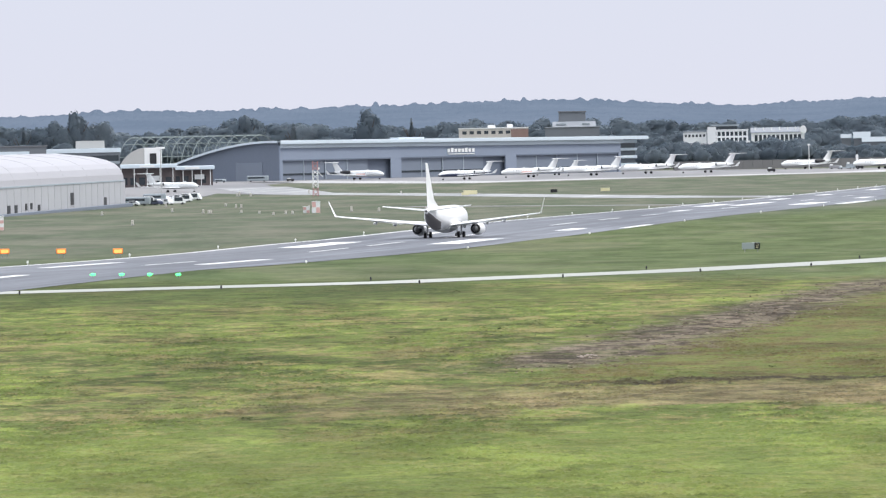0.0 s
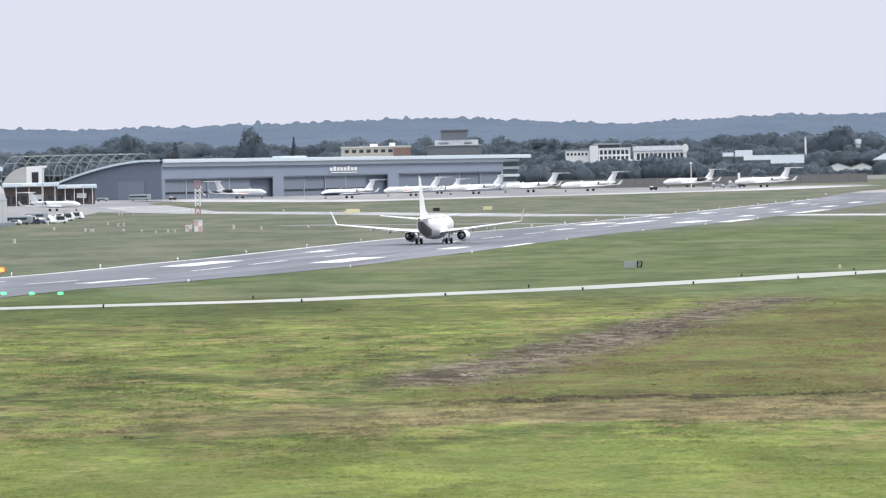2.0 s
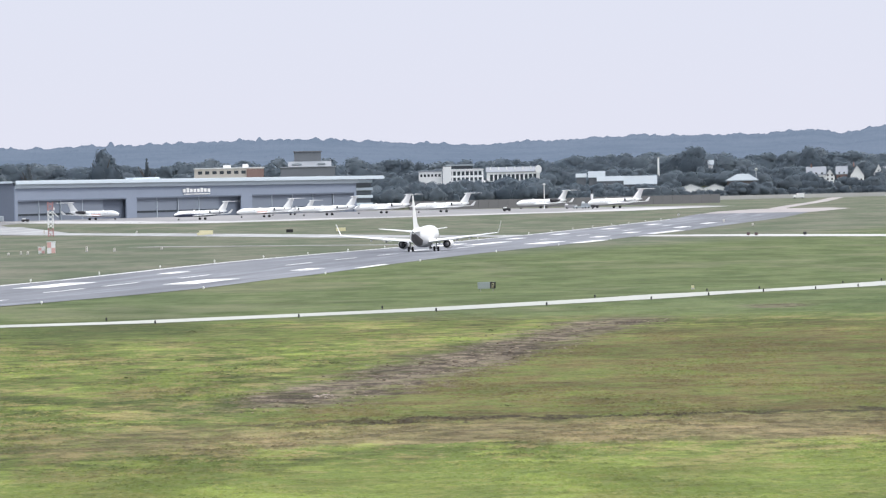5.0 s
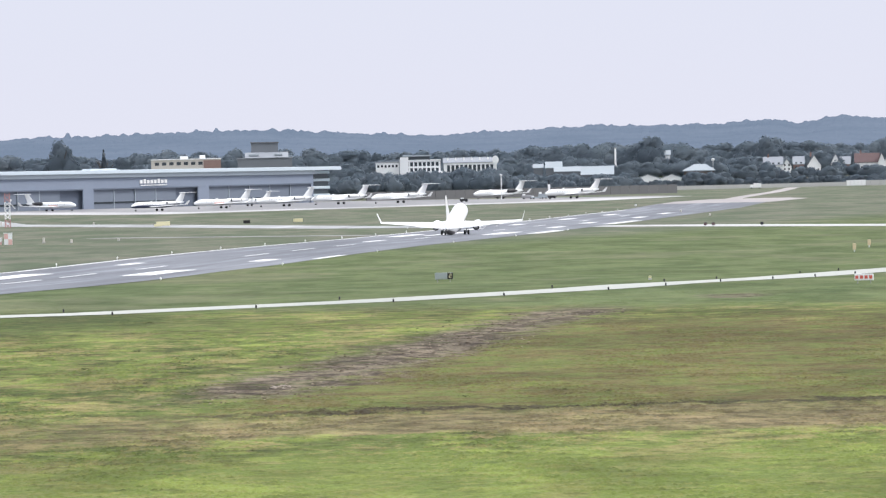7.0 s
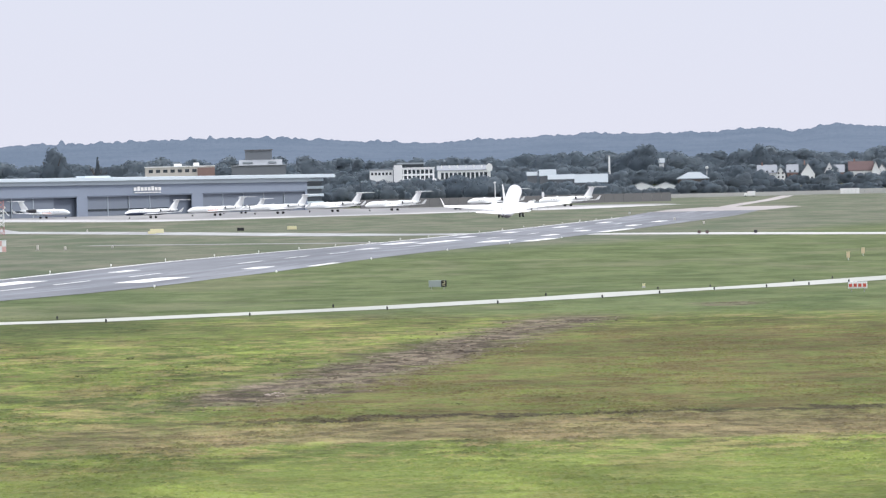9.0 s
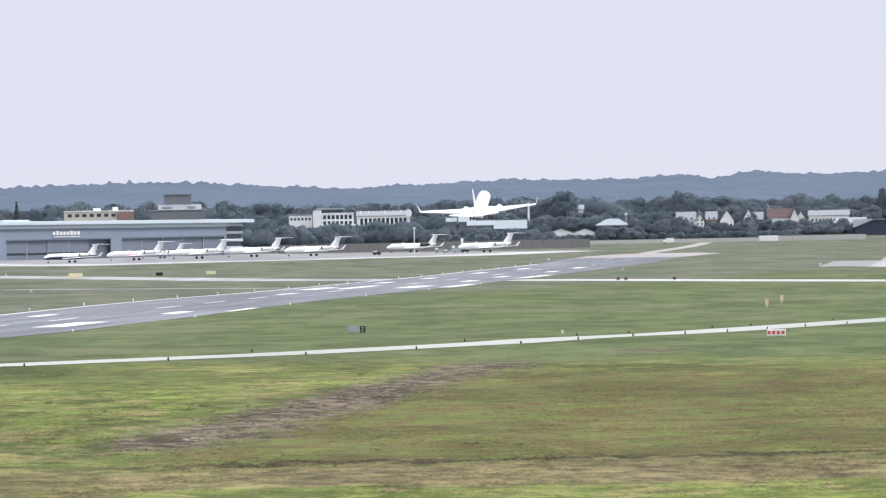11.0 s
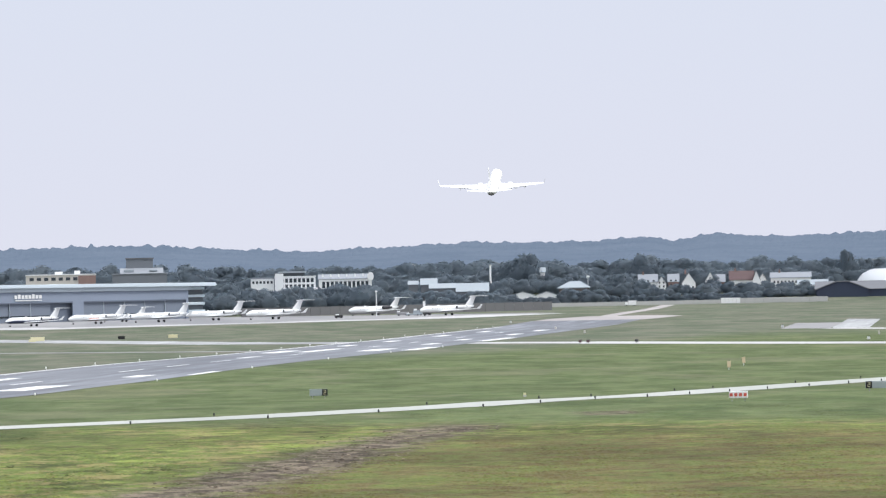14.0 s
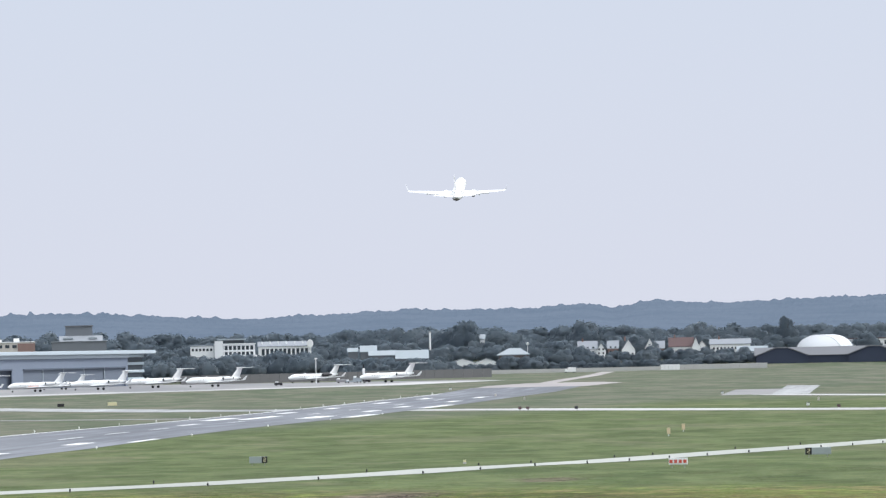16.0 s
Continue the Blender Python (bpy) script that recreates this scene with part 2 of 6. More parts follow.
M_DARKMETAL = plain("dark_metal", (0.045, 0.045, 0.05), 0.5, 0.4, 0.6, 4, 0.2)
M_TYRE = plain("tyre_rubber", (0.03, 0.03, 0.032), 0.85, 0, 1, 8, 0.2)
M_GLASS = plain("dark_glazing", (0.035, 0.045, 0.055), 0.12, 0, 0.3, 1, 0.1, spec=0.6)


# ---- building blocks ----
def mesh_of(name, bm, material, smooth=False):
    me = bpy.data.meshes.new(name)
    bmesh.ops.recalc_face_normals(bm, faces=bm.faces)
    bm.to_mesh(me)
    bm.free()
    for m in (material if isinstance(material, (list, tuple)) else [material]):
        me.materials.append(m)
    if smooth:
        for p in me.polygons:
            p.use_smooth = True
    return me


def part(name, bm, material, parent=None, label="", smooth=False, m=None):
    ob = new(name, mesh_of(name, bm, material, smooth))
    if parent is not None:
        ob.parent = parent
    if m is not None:
        ob.matrix_basis = m
    return tagged(ob, label)


def piece(name, me, parent, m):
    ob = new(name, me)
    ob.parent = parent
    ob.matrix_basis = m
    return ob


def thing(name, m, label, category, group="", kind=""):
    ob = new(name)
    ob.matrix_basis = m
    return tagged(ob, label, category, group, kind)


def box(bm, x0, x1, y0, y1, z0, z1, bevel=0.0):
    r = bmesh.ops.create_cube(bm, size=1.0, matrix=Matrix.Translation(((x0 + x1) / 2, (y0 + y1) / 2, (z0 + z1) / 2)) @ Matrix.Diagonal((x1 - x0, y1 - y0, z1 - z0, 1)))
    if bevel:
        es = list({e for v in r["verts"] for e in v.link_edges})
        bmesh.ops.bevel(bm, geom=es, offset=bevel, segments=1, affect="EDGES")
    return bm


def boxes(*rows, bevel=0.0):
    bm = bmesh.new()
    for r in rows:
        box(bm, *r, bevel=bevel)
    return bm


def tube(bm, a, b, r0, r1=None, seg=10, caps=True):
    a, b = Vector(a), Vector(b)
    d = b - a
    m = Matrix.Translation((a + b) / 2) @ d.to_track_quat("Z", "Y").to_matrix().to_4x4()
    bmesh.ops.create_cone(bm, cap_ends=caps, segments=seg, radius1=r0, radius2=r0 if r1 is None else r1, depth=d.length, matrix=m)
    return bm


def tubes(*rows, seg=10):
    bm = bmesh.new()
    for r in rows:
        tube(bm, *r, seg=seg)
    return bm


def loft(bm, rings, close=True):
    """Skin a row of rings (lists of points of equal length) with caps at both ends."""
    vs = [[bm.verts.new(p) for p in ring] for ring in rings]
    n = len(vs[0])
    for a, b in zip(vs, vs[1:]):
        for i in range(n):
            bm.faces.new((a[i], a[(i + 1) % n], b[(i + 1) % n], b[i]))
    if close:
        bm.faces.new(vs[0])
        bm.faces.new(vs[-1])
    return bm


def body(rows, seg=20):
    """A fuselage or nacelle: rows of x, centre height, half width, half height."""
    bm = bmesh.new()
    rings = [[(x, w * math.cos(2 * math.pi * i / seg), z + h * math.sin(2 * math.pi * i / seg)) for i in range(seg)] for x, z, w, h in rows]
    return loft(bm, rings)


def foil(root, tip, chord0, chord1, thick0, thick1, vertical=False):
    """A wing panel between two leading-edge points, with a rounded nose and a thin tail."""
    shape = [(0, 0), (0.03, 0.4), (0.15, 0.85), (0.35, 1.0), (0.65, 0.65), (1.0, 0.06), (1.0, -0.06), (0.65, -0.35), (0.35, -0.6), (0.15, -0.55), (0.03, -0.3)]
    bm = bmesh.new()
    rings = []
    for p, c, t in ((root, chord0, thick0), (tip, chord1, thick1)):
        rings.append([(p[0] - u * c, p[1] + (v * t / 2 if vertical else 0), p[2] + (0 if vertical else v * t / 2)) for u, v in shape])
    return loft(bm, rings)


def wheel_mesh(r, w):
    bm = bmesh.new()
    prof = [(-w / 2, r * 0.8), (-w * 0.36, r * 0.97), (0, r), (w * 0.36, r * 0.97), (w / 2, r * 0.8)]
    return loft(bm, [[(q * math.cos(2 * math.pi * i / 18), y, q * math.sin(2 * math.pi * i / 18)) for i in range(18)] for y, q in prof])


def strip(points, x0, x1, width=None, lift=0.0, step=25.0):
    """A paved strip laid on the land along a line; x0, x1: its edges to the left and right of the line."""
    bm = bmesh.new()
    rows = []
    pts = [Vector(p) for p in points]
    dense = []
    for a, b in zip(pts, pts[1:]):
        n = max(1, int((b - a).length / step))
        dense += [a.lerp(b, i / n) for i in range(n)]
    dense.append(pts[-1])
    for i, p in enumerate(dense):
        d = (dense[min(i + 1, len(dense) - 1)] - dense[max(i - 1, 0)]).normalized()
        nrm = Vector((d.y, -d.x))
        e = [p + nrm * x0, p + nrm * x1]
        rows.append([bm.verts.new((q.x, q.y, gz(q.y) + lift)) for q in e])
    for a, b in zip(rows, rows[1:]):
        bm.faces.new((a[0], a[1], b[1], b[0]))
    return bm


def sheet(corners, lift):
    """A paved area with the given outline, cut into narrow rows that follow the land."""
    bm = bmesh.new()
    vs = [bm.verts.new((x, y, 0)) for x, y in corners]
    bm.faces.new(vs)
    ys = [c[1] for c in corners]
    for y, _ in LAND:
        if min(ys) < y < max(ys):
            bmesh.ops.bisect_plane(bm, geom=bm.verts[:] + bm.edges[:] + bm.faces[:], plane_co=(0, y, 0), plane_no=(0, 1, 0))
    for v in bm.verts:
        v.co.z = gz(v.co.y) + lift
    return bm


# ---- ground ----
NEAR_X = np.concatenate([[-2500, -300, -75], np.arange(-60, 105.1, 0.6), [130, 300, 2500]])
NEAR_Y = np.array(sorted({-600, 0, 120} | {round(190 + 0.8 * i, 2) for i in range(451)} | {k[0] for k in LAND if k[0] > 550 and k[0] < 4000} | {5000}))


def ease(v, a, b):
    u = np.clip((v - a) / (b - a), 0, 1)
    return u * u * (3 - 2 * u)


def uneven(x, y):
    """Hummocks of the rough grass, dying out towards the mown strip by the taxiway."""
    f = float(ease(y, 192, 225) * (1 - ease(y, 500, 545)) * ease(x, -60, -50) * (1 - ease(x, 95, 105)))
    if f <= 0:
        return 0.0
    return f * (0.13 * noise.noise((x / 7, y / 5, 1)) + 0.06 * noise.noise((x / 2.6, y / 2.2, 4)) + 0.03 * noise.noise((x / 1.1, y / 1.3, 8)))


LIE = np.array([[gz(y) + uneven(x, y) for x in NEAR_X] for y in NEAR_Y])


def ground_z(x, y):
    """Height of the uneven ground; arrays of x and y."""
    i = np.clip(np.searchsorted(NEAR_Y, y) - 1, 0, len(NEAR_Y) - 2)
    j = np.clip(np.searchsorted(NEAR_X, x) - 1, 0, len(NEAR_X) - 2)
    u, v = (x - NEAR_X[j]) / (NEAR_X[j + 1] - NEAR_X[j]), (y - NEAR_Y[i]) / (NEAR_Y[i + 1] - NEAR_Y[i])
    return (LIE[i, j] * (1 - u) + LIE[i, j + 1] * u) * (1 - v) + (LIE[i + 1, j] * (1 - u) + LIE[i + 1, j + 1] * u) * v


def ground():
    nx, ny = len(NEAR_X), len(NEAR_Y)
    gx, gy = np.meshgrid(NEAR_X, NEAR_Y)
    v = np.stack([gx, gy, LIE], 2).reshape(-1, 3)
    a = (np.arange(ny - 1)[:, None] * nx + np.arange(nx - 1)[None, :]).reshape(-1)
    f = np.stack([a, a + 1, a + nx + 1, a + nx], 1)
    me = bpy.data.meshes.new("ground")
    me.from_pydata(v.tolist(), [], f.tolist())
    me.materials.append(M_GRASS)
    for p in me.polygons:
        p.use_smooth = True
    return tagged(new("ground", me), "mown airfield grass, green with straw and bare earth", "grass", kind="structure")


ground()
SLOPE = 0.1713


def cl(y, off=0.0):
    """A point of the runway's centre line at the distance y, or off metres to its right."""
    return (0.31 + SLOPE * (y - 969) + off, y)


def lay(name, bm, material, label, category="runway"):
    return tagged(part(name, bm, material), label, category, kind="structure")


lay("road_apron", sheet([(-125, 2440), (-60, 2540), (15, 2345), (107, 2400), (172, 2440), (215, 2545), (245, 2640), (130, 2790), (70, 2900), (-160, 2760)], 0.02), M_APRON, "grey concrete parking apron before the hangar", "apron")
lay("road_apron_edge", strip([(-70, 2575), (-30, 2440), (15, 2340), (37, 2360), (107, 2400), (172, 2440), (210, 2540), (225, 2590)], -20, 20, lift=0.03), M_APRON_PALE, "bright concrete strip along the apron's edge", "apron")
lay("road_left_apron", sheet([(-96, 1770), (-84, 1880), (-82, 2160), (-52, 2060), (-50, 2110), (-72, 2420), (-60, 2540), (-160, 2700), (-190, 2200)], 0.03), M_APRON, "grey concrete apron beside the low terminal", "apron")
lay("road_far_taxiway", strip([(-75, 2330), (-52, 2110), (-16, 2006), (67, 1690), (100, 1620)], -14, 14, lift=0.04), M_STUB, "pale grey taxiway across the dry grass", "taxiway")
lay("road_back_taxiway", strip([(-10, 1560), (60, 1450), (80, 1420)], -5, 5, lift=0.04), M_APRON, "narrow grey service road through grass", "taxiway")
lay("road_near_taxiway", strip([(-300, 540), (-120, 566), (-43.7, 584), (-4.9, 594), (24, 620), (49, 654), (72, 700), (93.5, 757), (110, 800), (137, 862), (200, 990), (300, 1180)], -5.4, 5.4, lift=0.04, step=10), M_TAXI, "pale narrow taxiway across the green grass", "taxiway")
lay("road_cross_taxiway", strip([(118, 1560), (142, 1506), (200, 1310), (260, 1120)], -11, 11, lift=0.035), M_APRON_PALE, "pale taxiway that leaves the runway", "taxiway")
lay("road_right_pad", sheet([(249.6, 1790), (302, 2125), (311, 2105), (260, 1782)], 0.03), M_STUB, "bright concrete stub between dry grass", "taxiway")
lay("road_right_stub", sheet([(234, 1793), (266, 1996), (282, 1990), (249.3, 1790)], 0.03), M_APRON, "grey worn concrete stub between dry grass", "taxiway")
lay("road_right_taxiway", strip([(248, 1785), (262, 1720), (290, 1560)], -7, 7, lift=0.035), M_APRON_PALE, "pale taxiway at the field's side", "taxiway")
lay("road_runway_end", sheet([cl(2240, 21), cl(2240, -21), cl(2320, -20), (216, 2330), (232, 2375), (262, 2370), (266, 2335), cl(2250, 24)], 0.03), M_PAD, "pinkish worn paving at the runway's end", "runway")
lay("road_far_track", strip([(240, 2370), (300, 2760), (345, 3090)], -3.5, 3.5, lift=0.04), M_PAD, "pinkish paved track beyond the runway", "road")
lay("runway", strip([cl(560), cl(2250)], -21.2, 21.2, lift=0.05), M_RUNWAY, "grey worn asphalt runway with white markings", "runway")
lay("road_marking_edge", strip([cl(575, -20.4), cl(2110, -20.4)], -0.5, 0.5, lift=0.07), M_PAINT, "thin white line along the runway's edge", "marking")


def bar(d0, d1, off, width):
    lay("road_marking", strip([cl(d0, off), cl(d1, off)], -width / 2, width / 2, lift=0.075, step=12), M_PAINT, "worn white painted bar on the runway", "marking")


for d0, d1, off, w in ((640, 668, 4, 1.8), (740, 781, -10.9, 2.2), (740, 781, 8.6, 2.2), (895, 938, -10.2, 5), (900, 943, 11.5, 5), (1017, 1038, 12.0, 3), (1013, 1034, -10.5, 2.4), (1030, 1064, 20.6, 1.6),
                       (1389, 1452, 21, 3.2), (1395, 1468, -4.5, 3.2), (1390, 1440, 11, 5), (1390, 1440, -12, 4), (1280, 1310, -4, 2), (1530, 1560, 11, 3),
                       (1530, 1560, -11, 3), (1600, 1690, 19.5, 3), (1640, 1670, 9, 3), (1640, 1670, -11, 3), (1780, 1815, 11, 3), (1780, 1815, -11, 3), (1900, 1940, 9, 3), (1900, 1940, -9, 3)):
    bar(d0, d1, off, w)
for d in (560, 620, 745, 852, 898, 965, 1080, 1140, 1200, 1330, 1490, 1590, 1720, 1850):
    bar(d, d + 30, 0.5, 0.7)


# ---- the airliner that takes off ----
def airliner():
    a = thing("airliner", pose(0, 0, 0), "white twin-engined airliner with upturned winglets, taking off", "airplane")
    part("fuselage", body([(16.9, 2.75, 0.05, 0.05), (16.6, 2.8, 0.45, 0.42), (15.8, 2.9, 1.0, 0.95), (14.5, 3.1, 1.5, 1.5), (12.5, 3.3, 1.84, 1.9), (10, 3.32, 1.88, 2.0), (-4, 3.32, 1.88, 2.0), (-7.5, 3.42, 1.8, 1.9),
                           (-10.5, 3.7, 1.5, 1.6), (-13, 4.05, 1.05, 1.2), (-15, 4.4, 0.62, 0.78), (-16.5, 4.62, 0.3, 0.4), (-17, 4.65, 0.16, 0.2)], 28), M_WHITE, a, smooth=True)
    part("belly_fairing", body([(6.5, 1.9, 0.3, 0.2), (5, 1.75, 1.5, 0.7), (1, 1.7, 1.8, 0.85), (-2.5, 1.75, 1.6, 0.75), (-5, 2.1, 0.4, 0.3)], 18), M_GREYBELLY, a, "grey belly fairing", True)
    part("exhaust_cone", body([(-16.95, 4.66, 0.19, 0.2), (-17.35, 4.68, 0.15, 0.16)], 12), M_DARKMETAL, a, "dark tail exhaust", True)
    # a dark skin below the tail paints in the shade there
    part("tail_underside", body([(-6.5, 2.95, 1.2, 1.42), (-7.5, 3.0, 1.5, 1.52), (-10.5, 3.36, 1.38, 1.3), (-13, 3.82, 0.98, 1.0), (-15, 4.24, 0.58, 0.66), (-16.5, 4.52, 0.28, 0.33)], 24), M_TAIL_SHADE, a, "tail underside with shade put into its dark grey", True)
    part("cockpit_window", boxes((15.0, 15.75, -0.95, 0.95, 3.62, 3.95), bevel=0.1), M_GLASS, a, "dark cockpit glazing")
    part("fin", foil((-8.6, 0, 5.2), (-14.9, 0, 12.4), 7.2, 1.9, 0.62, 0.22, True), M_WHITE, a)
    part("dorsal_fillet", foil((-5.2, 0, 5.15), (-9.9, 0, 6.5), 4.2, 1.2, 0.3, 0.3, True), M_WHITE, a)
    wings = []
    for s in (1, -1):
        part("tailplane", foil((-12.6, 0.5 * s, 4.75), (-15.9, 7.15 * s, 5.5), 4.0, 1.35, 0.42, 0.16), M_WHITE, a)
        bm = foil((5.4, 1.4 * s, 2.1), (1.1, 6.0 * s, 2.62), 8.2, 4.9, 1.05, 0.62)
        w = part("wing", bm, M_WHITE, a)
        wings.append(w)
        part("outer_panel", foil((1.1, 6.0 * s, 2.62), (-5.2, 16.9 * s, 3.92), 4.9, 1.65, 0.62, 0.2), M_WHITE, w)
        part("winglet", foil((-5.2, 16.9 * s, 3.92), (-7.1, 17.75 * s, 6.4), 1.65, 0.6, 0.2, 0.08, True), M_WHITE, w)
        part("trailing_flap", foil((-2.5, 2.2 * s, 2.2), (-3.5, 5.8 * s, 2.6), 1.0, 0.8, 0.24, 0.2), M_GREYWING, w, "grey extended flap")
        part("outer_flap", foil((-3.5, 6.3 * s, 2.46), (-4.5, 11.2 * s, 3.06), 0.8, 0.6, 0.18, 0.14), M_GREYWING, w, "grey extended flap")
        for y in (3.6, 7.6, 10.6):
            x = -1.2 - 0.38 * (y - 3.6)
            part("flap_track_fairing", body([(x + 1.1, 1.95 + 0.12 * (y - 3), 0.05, 0.05), (x, 1.85 + 0.12 * (y - 3), 0.18, 0.3), (x - 2.6, 1.82 + 0.12 * (y - 3), 0.05, 0.06)], 8), M_GREYWING, w, smooth=True,
                 m=pose(0, y * s, 0))
        e = part("engine", body([(6.6, 1.55, 0.86, 0.86), (6.45, 1.55, 0.98, 0.98), (5.4, 1.55, 1.06, 1.06), (3.4, 1.58, 1.0, 1.0), (2.3, 1.6, 0.82, 0.82), (2.28, 1.6, 0.66, 0.66)], 22), M_WHITE, a, smooth=True, m=pose(-0.5, 4.83 * s, -0.12))
        part("fan_nozzle", body([(2.27, 1.6, 0.81, 0.81), (2.22, 1.6, 0.8, 0.8)], 22), M_DARKMETAL, e, "dark open nozzle")
        part("core_exhaust", body([(2.4, 1.6, 0.52, 0.52), (1.5, 1.62, 0.4, 0.4), (0.95, 1.63, 0.12, 0.12)], 16), M_GREYMETAL, e, "bare metal exhaust cone", True)
        part("intake_lip", body([(6.72, 1.55, 0.84, 0.84), (6.55, 1.55, 0.95, 0.95), (6.62, 1.55, 0.75, 0.75)], 22), M_GREYMETAL, e, "bare metal lip", True)
        part("pylon", boxes((-1.4, 2.2, -0.18, 0.18, 0.35, 0.75), bevel=0.08), M_WHITE, e, m=pose(3.4, 0, 1.9))
    gears = []
    wheel = mesh_of("wheel", wheel_mesh(0.56, 0.4), M_TYRE, True)
    hub = mesh_of("hub", tubes(((0, -0.22, 0), (0, 0.22, 0), 0.26), seg=12), M_GREYMETAL)
    for s in (1, -1):
        g = part("main_gear", tubes(((0, 0, 0.45), (0, -0.1 * s, -1.75), 0.13), ((0, -0.45, -1.75), (0, 0.45, -1.75), 0.1), ((0.0, 0, -0.9), (0.9, 0, 0.0), 0.07)), M_GREYMETAL, a, "grey main undercarriage leg", m=pose(0, 2.86 * s, 2.31))
        for o in (-0.43, 0.43):
            w = piece("wheel", wheel, g, pose(0, o - 0.1 * s, -1.75))
            piece("hub", hub, g, pose(0, o - 0.1 * s, -1.75))
        gears.append(g)
    g = part("nose_gear", tubes(((0, 0, 0), (0.1, 0, -1.9), 0.1), ((0.1, -0.25, -1.9), (0.1, 0.25, -1.9), 0.07)), M_GREYMETAL, a, "grey nose undercarriage leg", m=pose(12.3, 0, 2.25))
    small = mesh_of("nose_wheel", wheel_mesh(0.34, 0.2), M_TYRE, True)
    for o in (-0.2, 0.2):
        piece("nose_wheel", small, g, pose(0.1, o, -1.9))
    gears.append(g)
    return a, gears, wings


# shade under the tail, kept in the colour
M_TAIL_SHADE = plain("grey_tail_shade", (0.16, 0.15, 0.15), 0.6, 0, 0.3, 2, 0.15)
M_GREYBELLY = plain("pale_grey_belly_paint", (0.5, 0.51, 0.53), 0.4, 0, 0.3, 2, 0.08, spec=0.5)
M_GREYWING = plain("grey_wing_paint", (0.52, 0.53, 0.54), 0.4, 0, 0.3, 2, 0.1, spec=0.5)
LINER, GEARS, WINGS = airliner()

# seconds, x, y, height of the wheels, nose up, left wing down
FLIGHT = [(0.0, 0.31, 969, 0.22, 0.0, 0), (1.0, 9.8, 1024, 0.27, 0.0, 0), (2.0, 19.9, 1082, 0.31, 0.0, 0), (3.0, 30.4, 1142, 0.26, 0.2, 0), (4.0, 41.2, 1205, 0.12, 0.4, 0),
          (5.0, 52.6, 1270, -0.12, 1.2, 0), (5.8, 62.0, 1323, -0.3, 4.0, 0), (6.5, 70.0, 1371, -0.48, 8.4, -0.3), (7.0, 76.0, 1407, -0.5, 10.6, -0.2), (7.5, 82.0, 1444, 0.0, 11.8, -0.4),
          (8.0, 88.2, 1482, 1.1, 12.4, 0.4), (8.6, 95.6, 1527, 2.9, 13.3, 0.4), (9.5, 106.8, 1595, 6.5, 14.6, 0.6), (10.5, 119.0, 1670, 11.9, 14.2, 0.9), (11.0, 125.2, 1705, 15.4, 14.0, 2.8), (11.5, 130.8, 1740, 19.4, 13.8, 4.0),
          (12.0, 136.4, 1775, 23.6, 14.8, 3.7), (12.5, 141.8, 1809, 28.0, 16.5, 3.1), (13.0, 147.0, 1843, 32.8, 16.4, 2.4), (13.5, 152.2, 1876, 38.0, 15.9, 1.4), (14.0, 157.2, 1908, 43.2, 15.0, 0.6),
          (14.5, 162.0, 1940, 48.8, 14.8, 0.2), (15.0, 166.8, 1970, 54.4, 14.6, -0.2), (15.5, 171.6, 2000, 60.0, 14.3, -0.5), (16.0, 176.3, 2030, 65.6, 14.0, -0.6)]
HEADING = 90 - math.degrees(math.atan(SLOPE))


def flight_pose(x, y, z, up, lean):
    return Matrix.Translation((x, y, z)) @ pose(0, 0, 0, 0, 0, HEADING) @ pose(0, 0, 0, 0, -up, 0) @ pose(0, 0, 0, -lean, 0, 0)


def motions():
    walk(LINER, [(t, flight_pose(x, y, z, up, lean)) for t, x, y, z, up, lean in FLIGHT])
    for g, s in zip(GEARS, (1, -1, 0)):
        down = g.matrix_basis.copy()
        if s:
            rows = [(t, down) for t in (0, 4, 6.5, 6.9, 7.2)] + [(t, down @ pose(0, 0, -0.45)) for t in (8.2, 8.5, 9, 11, 12, 12.3, 12.5)] + [(12.9, down @ pose(0, 0, -0.2, -40 * s)), (13.3, down @ pose(0, 0, 0.1, -84 * s)), (13.4, down @ pose(0, 0, 0.1, -84 * s)), (13.6, down @ pose(0, 0, 0.1, -84 * s)), (16, down @ pose(0, 0, 0.1, -84 * s))]
        else:
            rows = [(t, down) for t in (0, 4, 8, 11, 12, 12.3, 12.5)] + [(12.9, down @ pose(0, 0, 0, 0, -45)), (13.3, down @ pose(0, 0, 0.2, 0, -88)), (13.4, down @ pose(0, 0, 0.2, 0, -88)), (13.6, down @ pose(0, 0, 0.2, 0, -88)), (16, down @ pose(0, 0, 0.2, 0, -88))]
        walk(g, rows)
    # the wings bend upwards as they take the load
    for w, s in zip(WINGS, (1, -1)):
        walk(w, [(0, pose(0, 0, 0)), (4.5, pose(0, 0, 0)), (5.0, pose(0, 0, 0)), (5.5, pose(0, 0, 0)), (6.5, pose(0, 0, -0.02, 1.0 * s)), (7.5, pose(0, 0, -0.04, 2.2 * s)), (8.0, pose(0, 0, -0.05, 2.4 * s)), (10.5, pose(0, 0, -0.06, 2.6 * s)), (16, pose(0, 0, -0.06, 2.8 * s))])


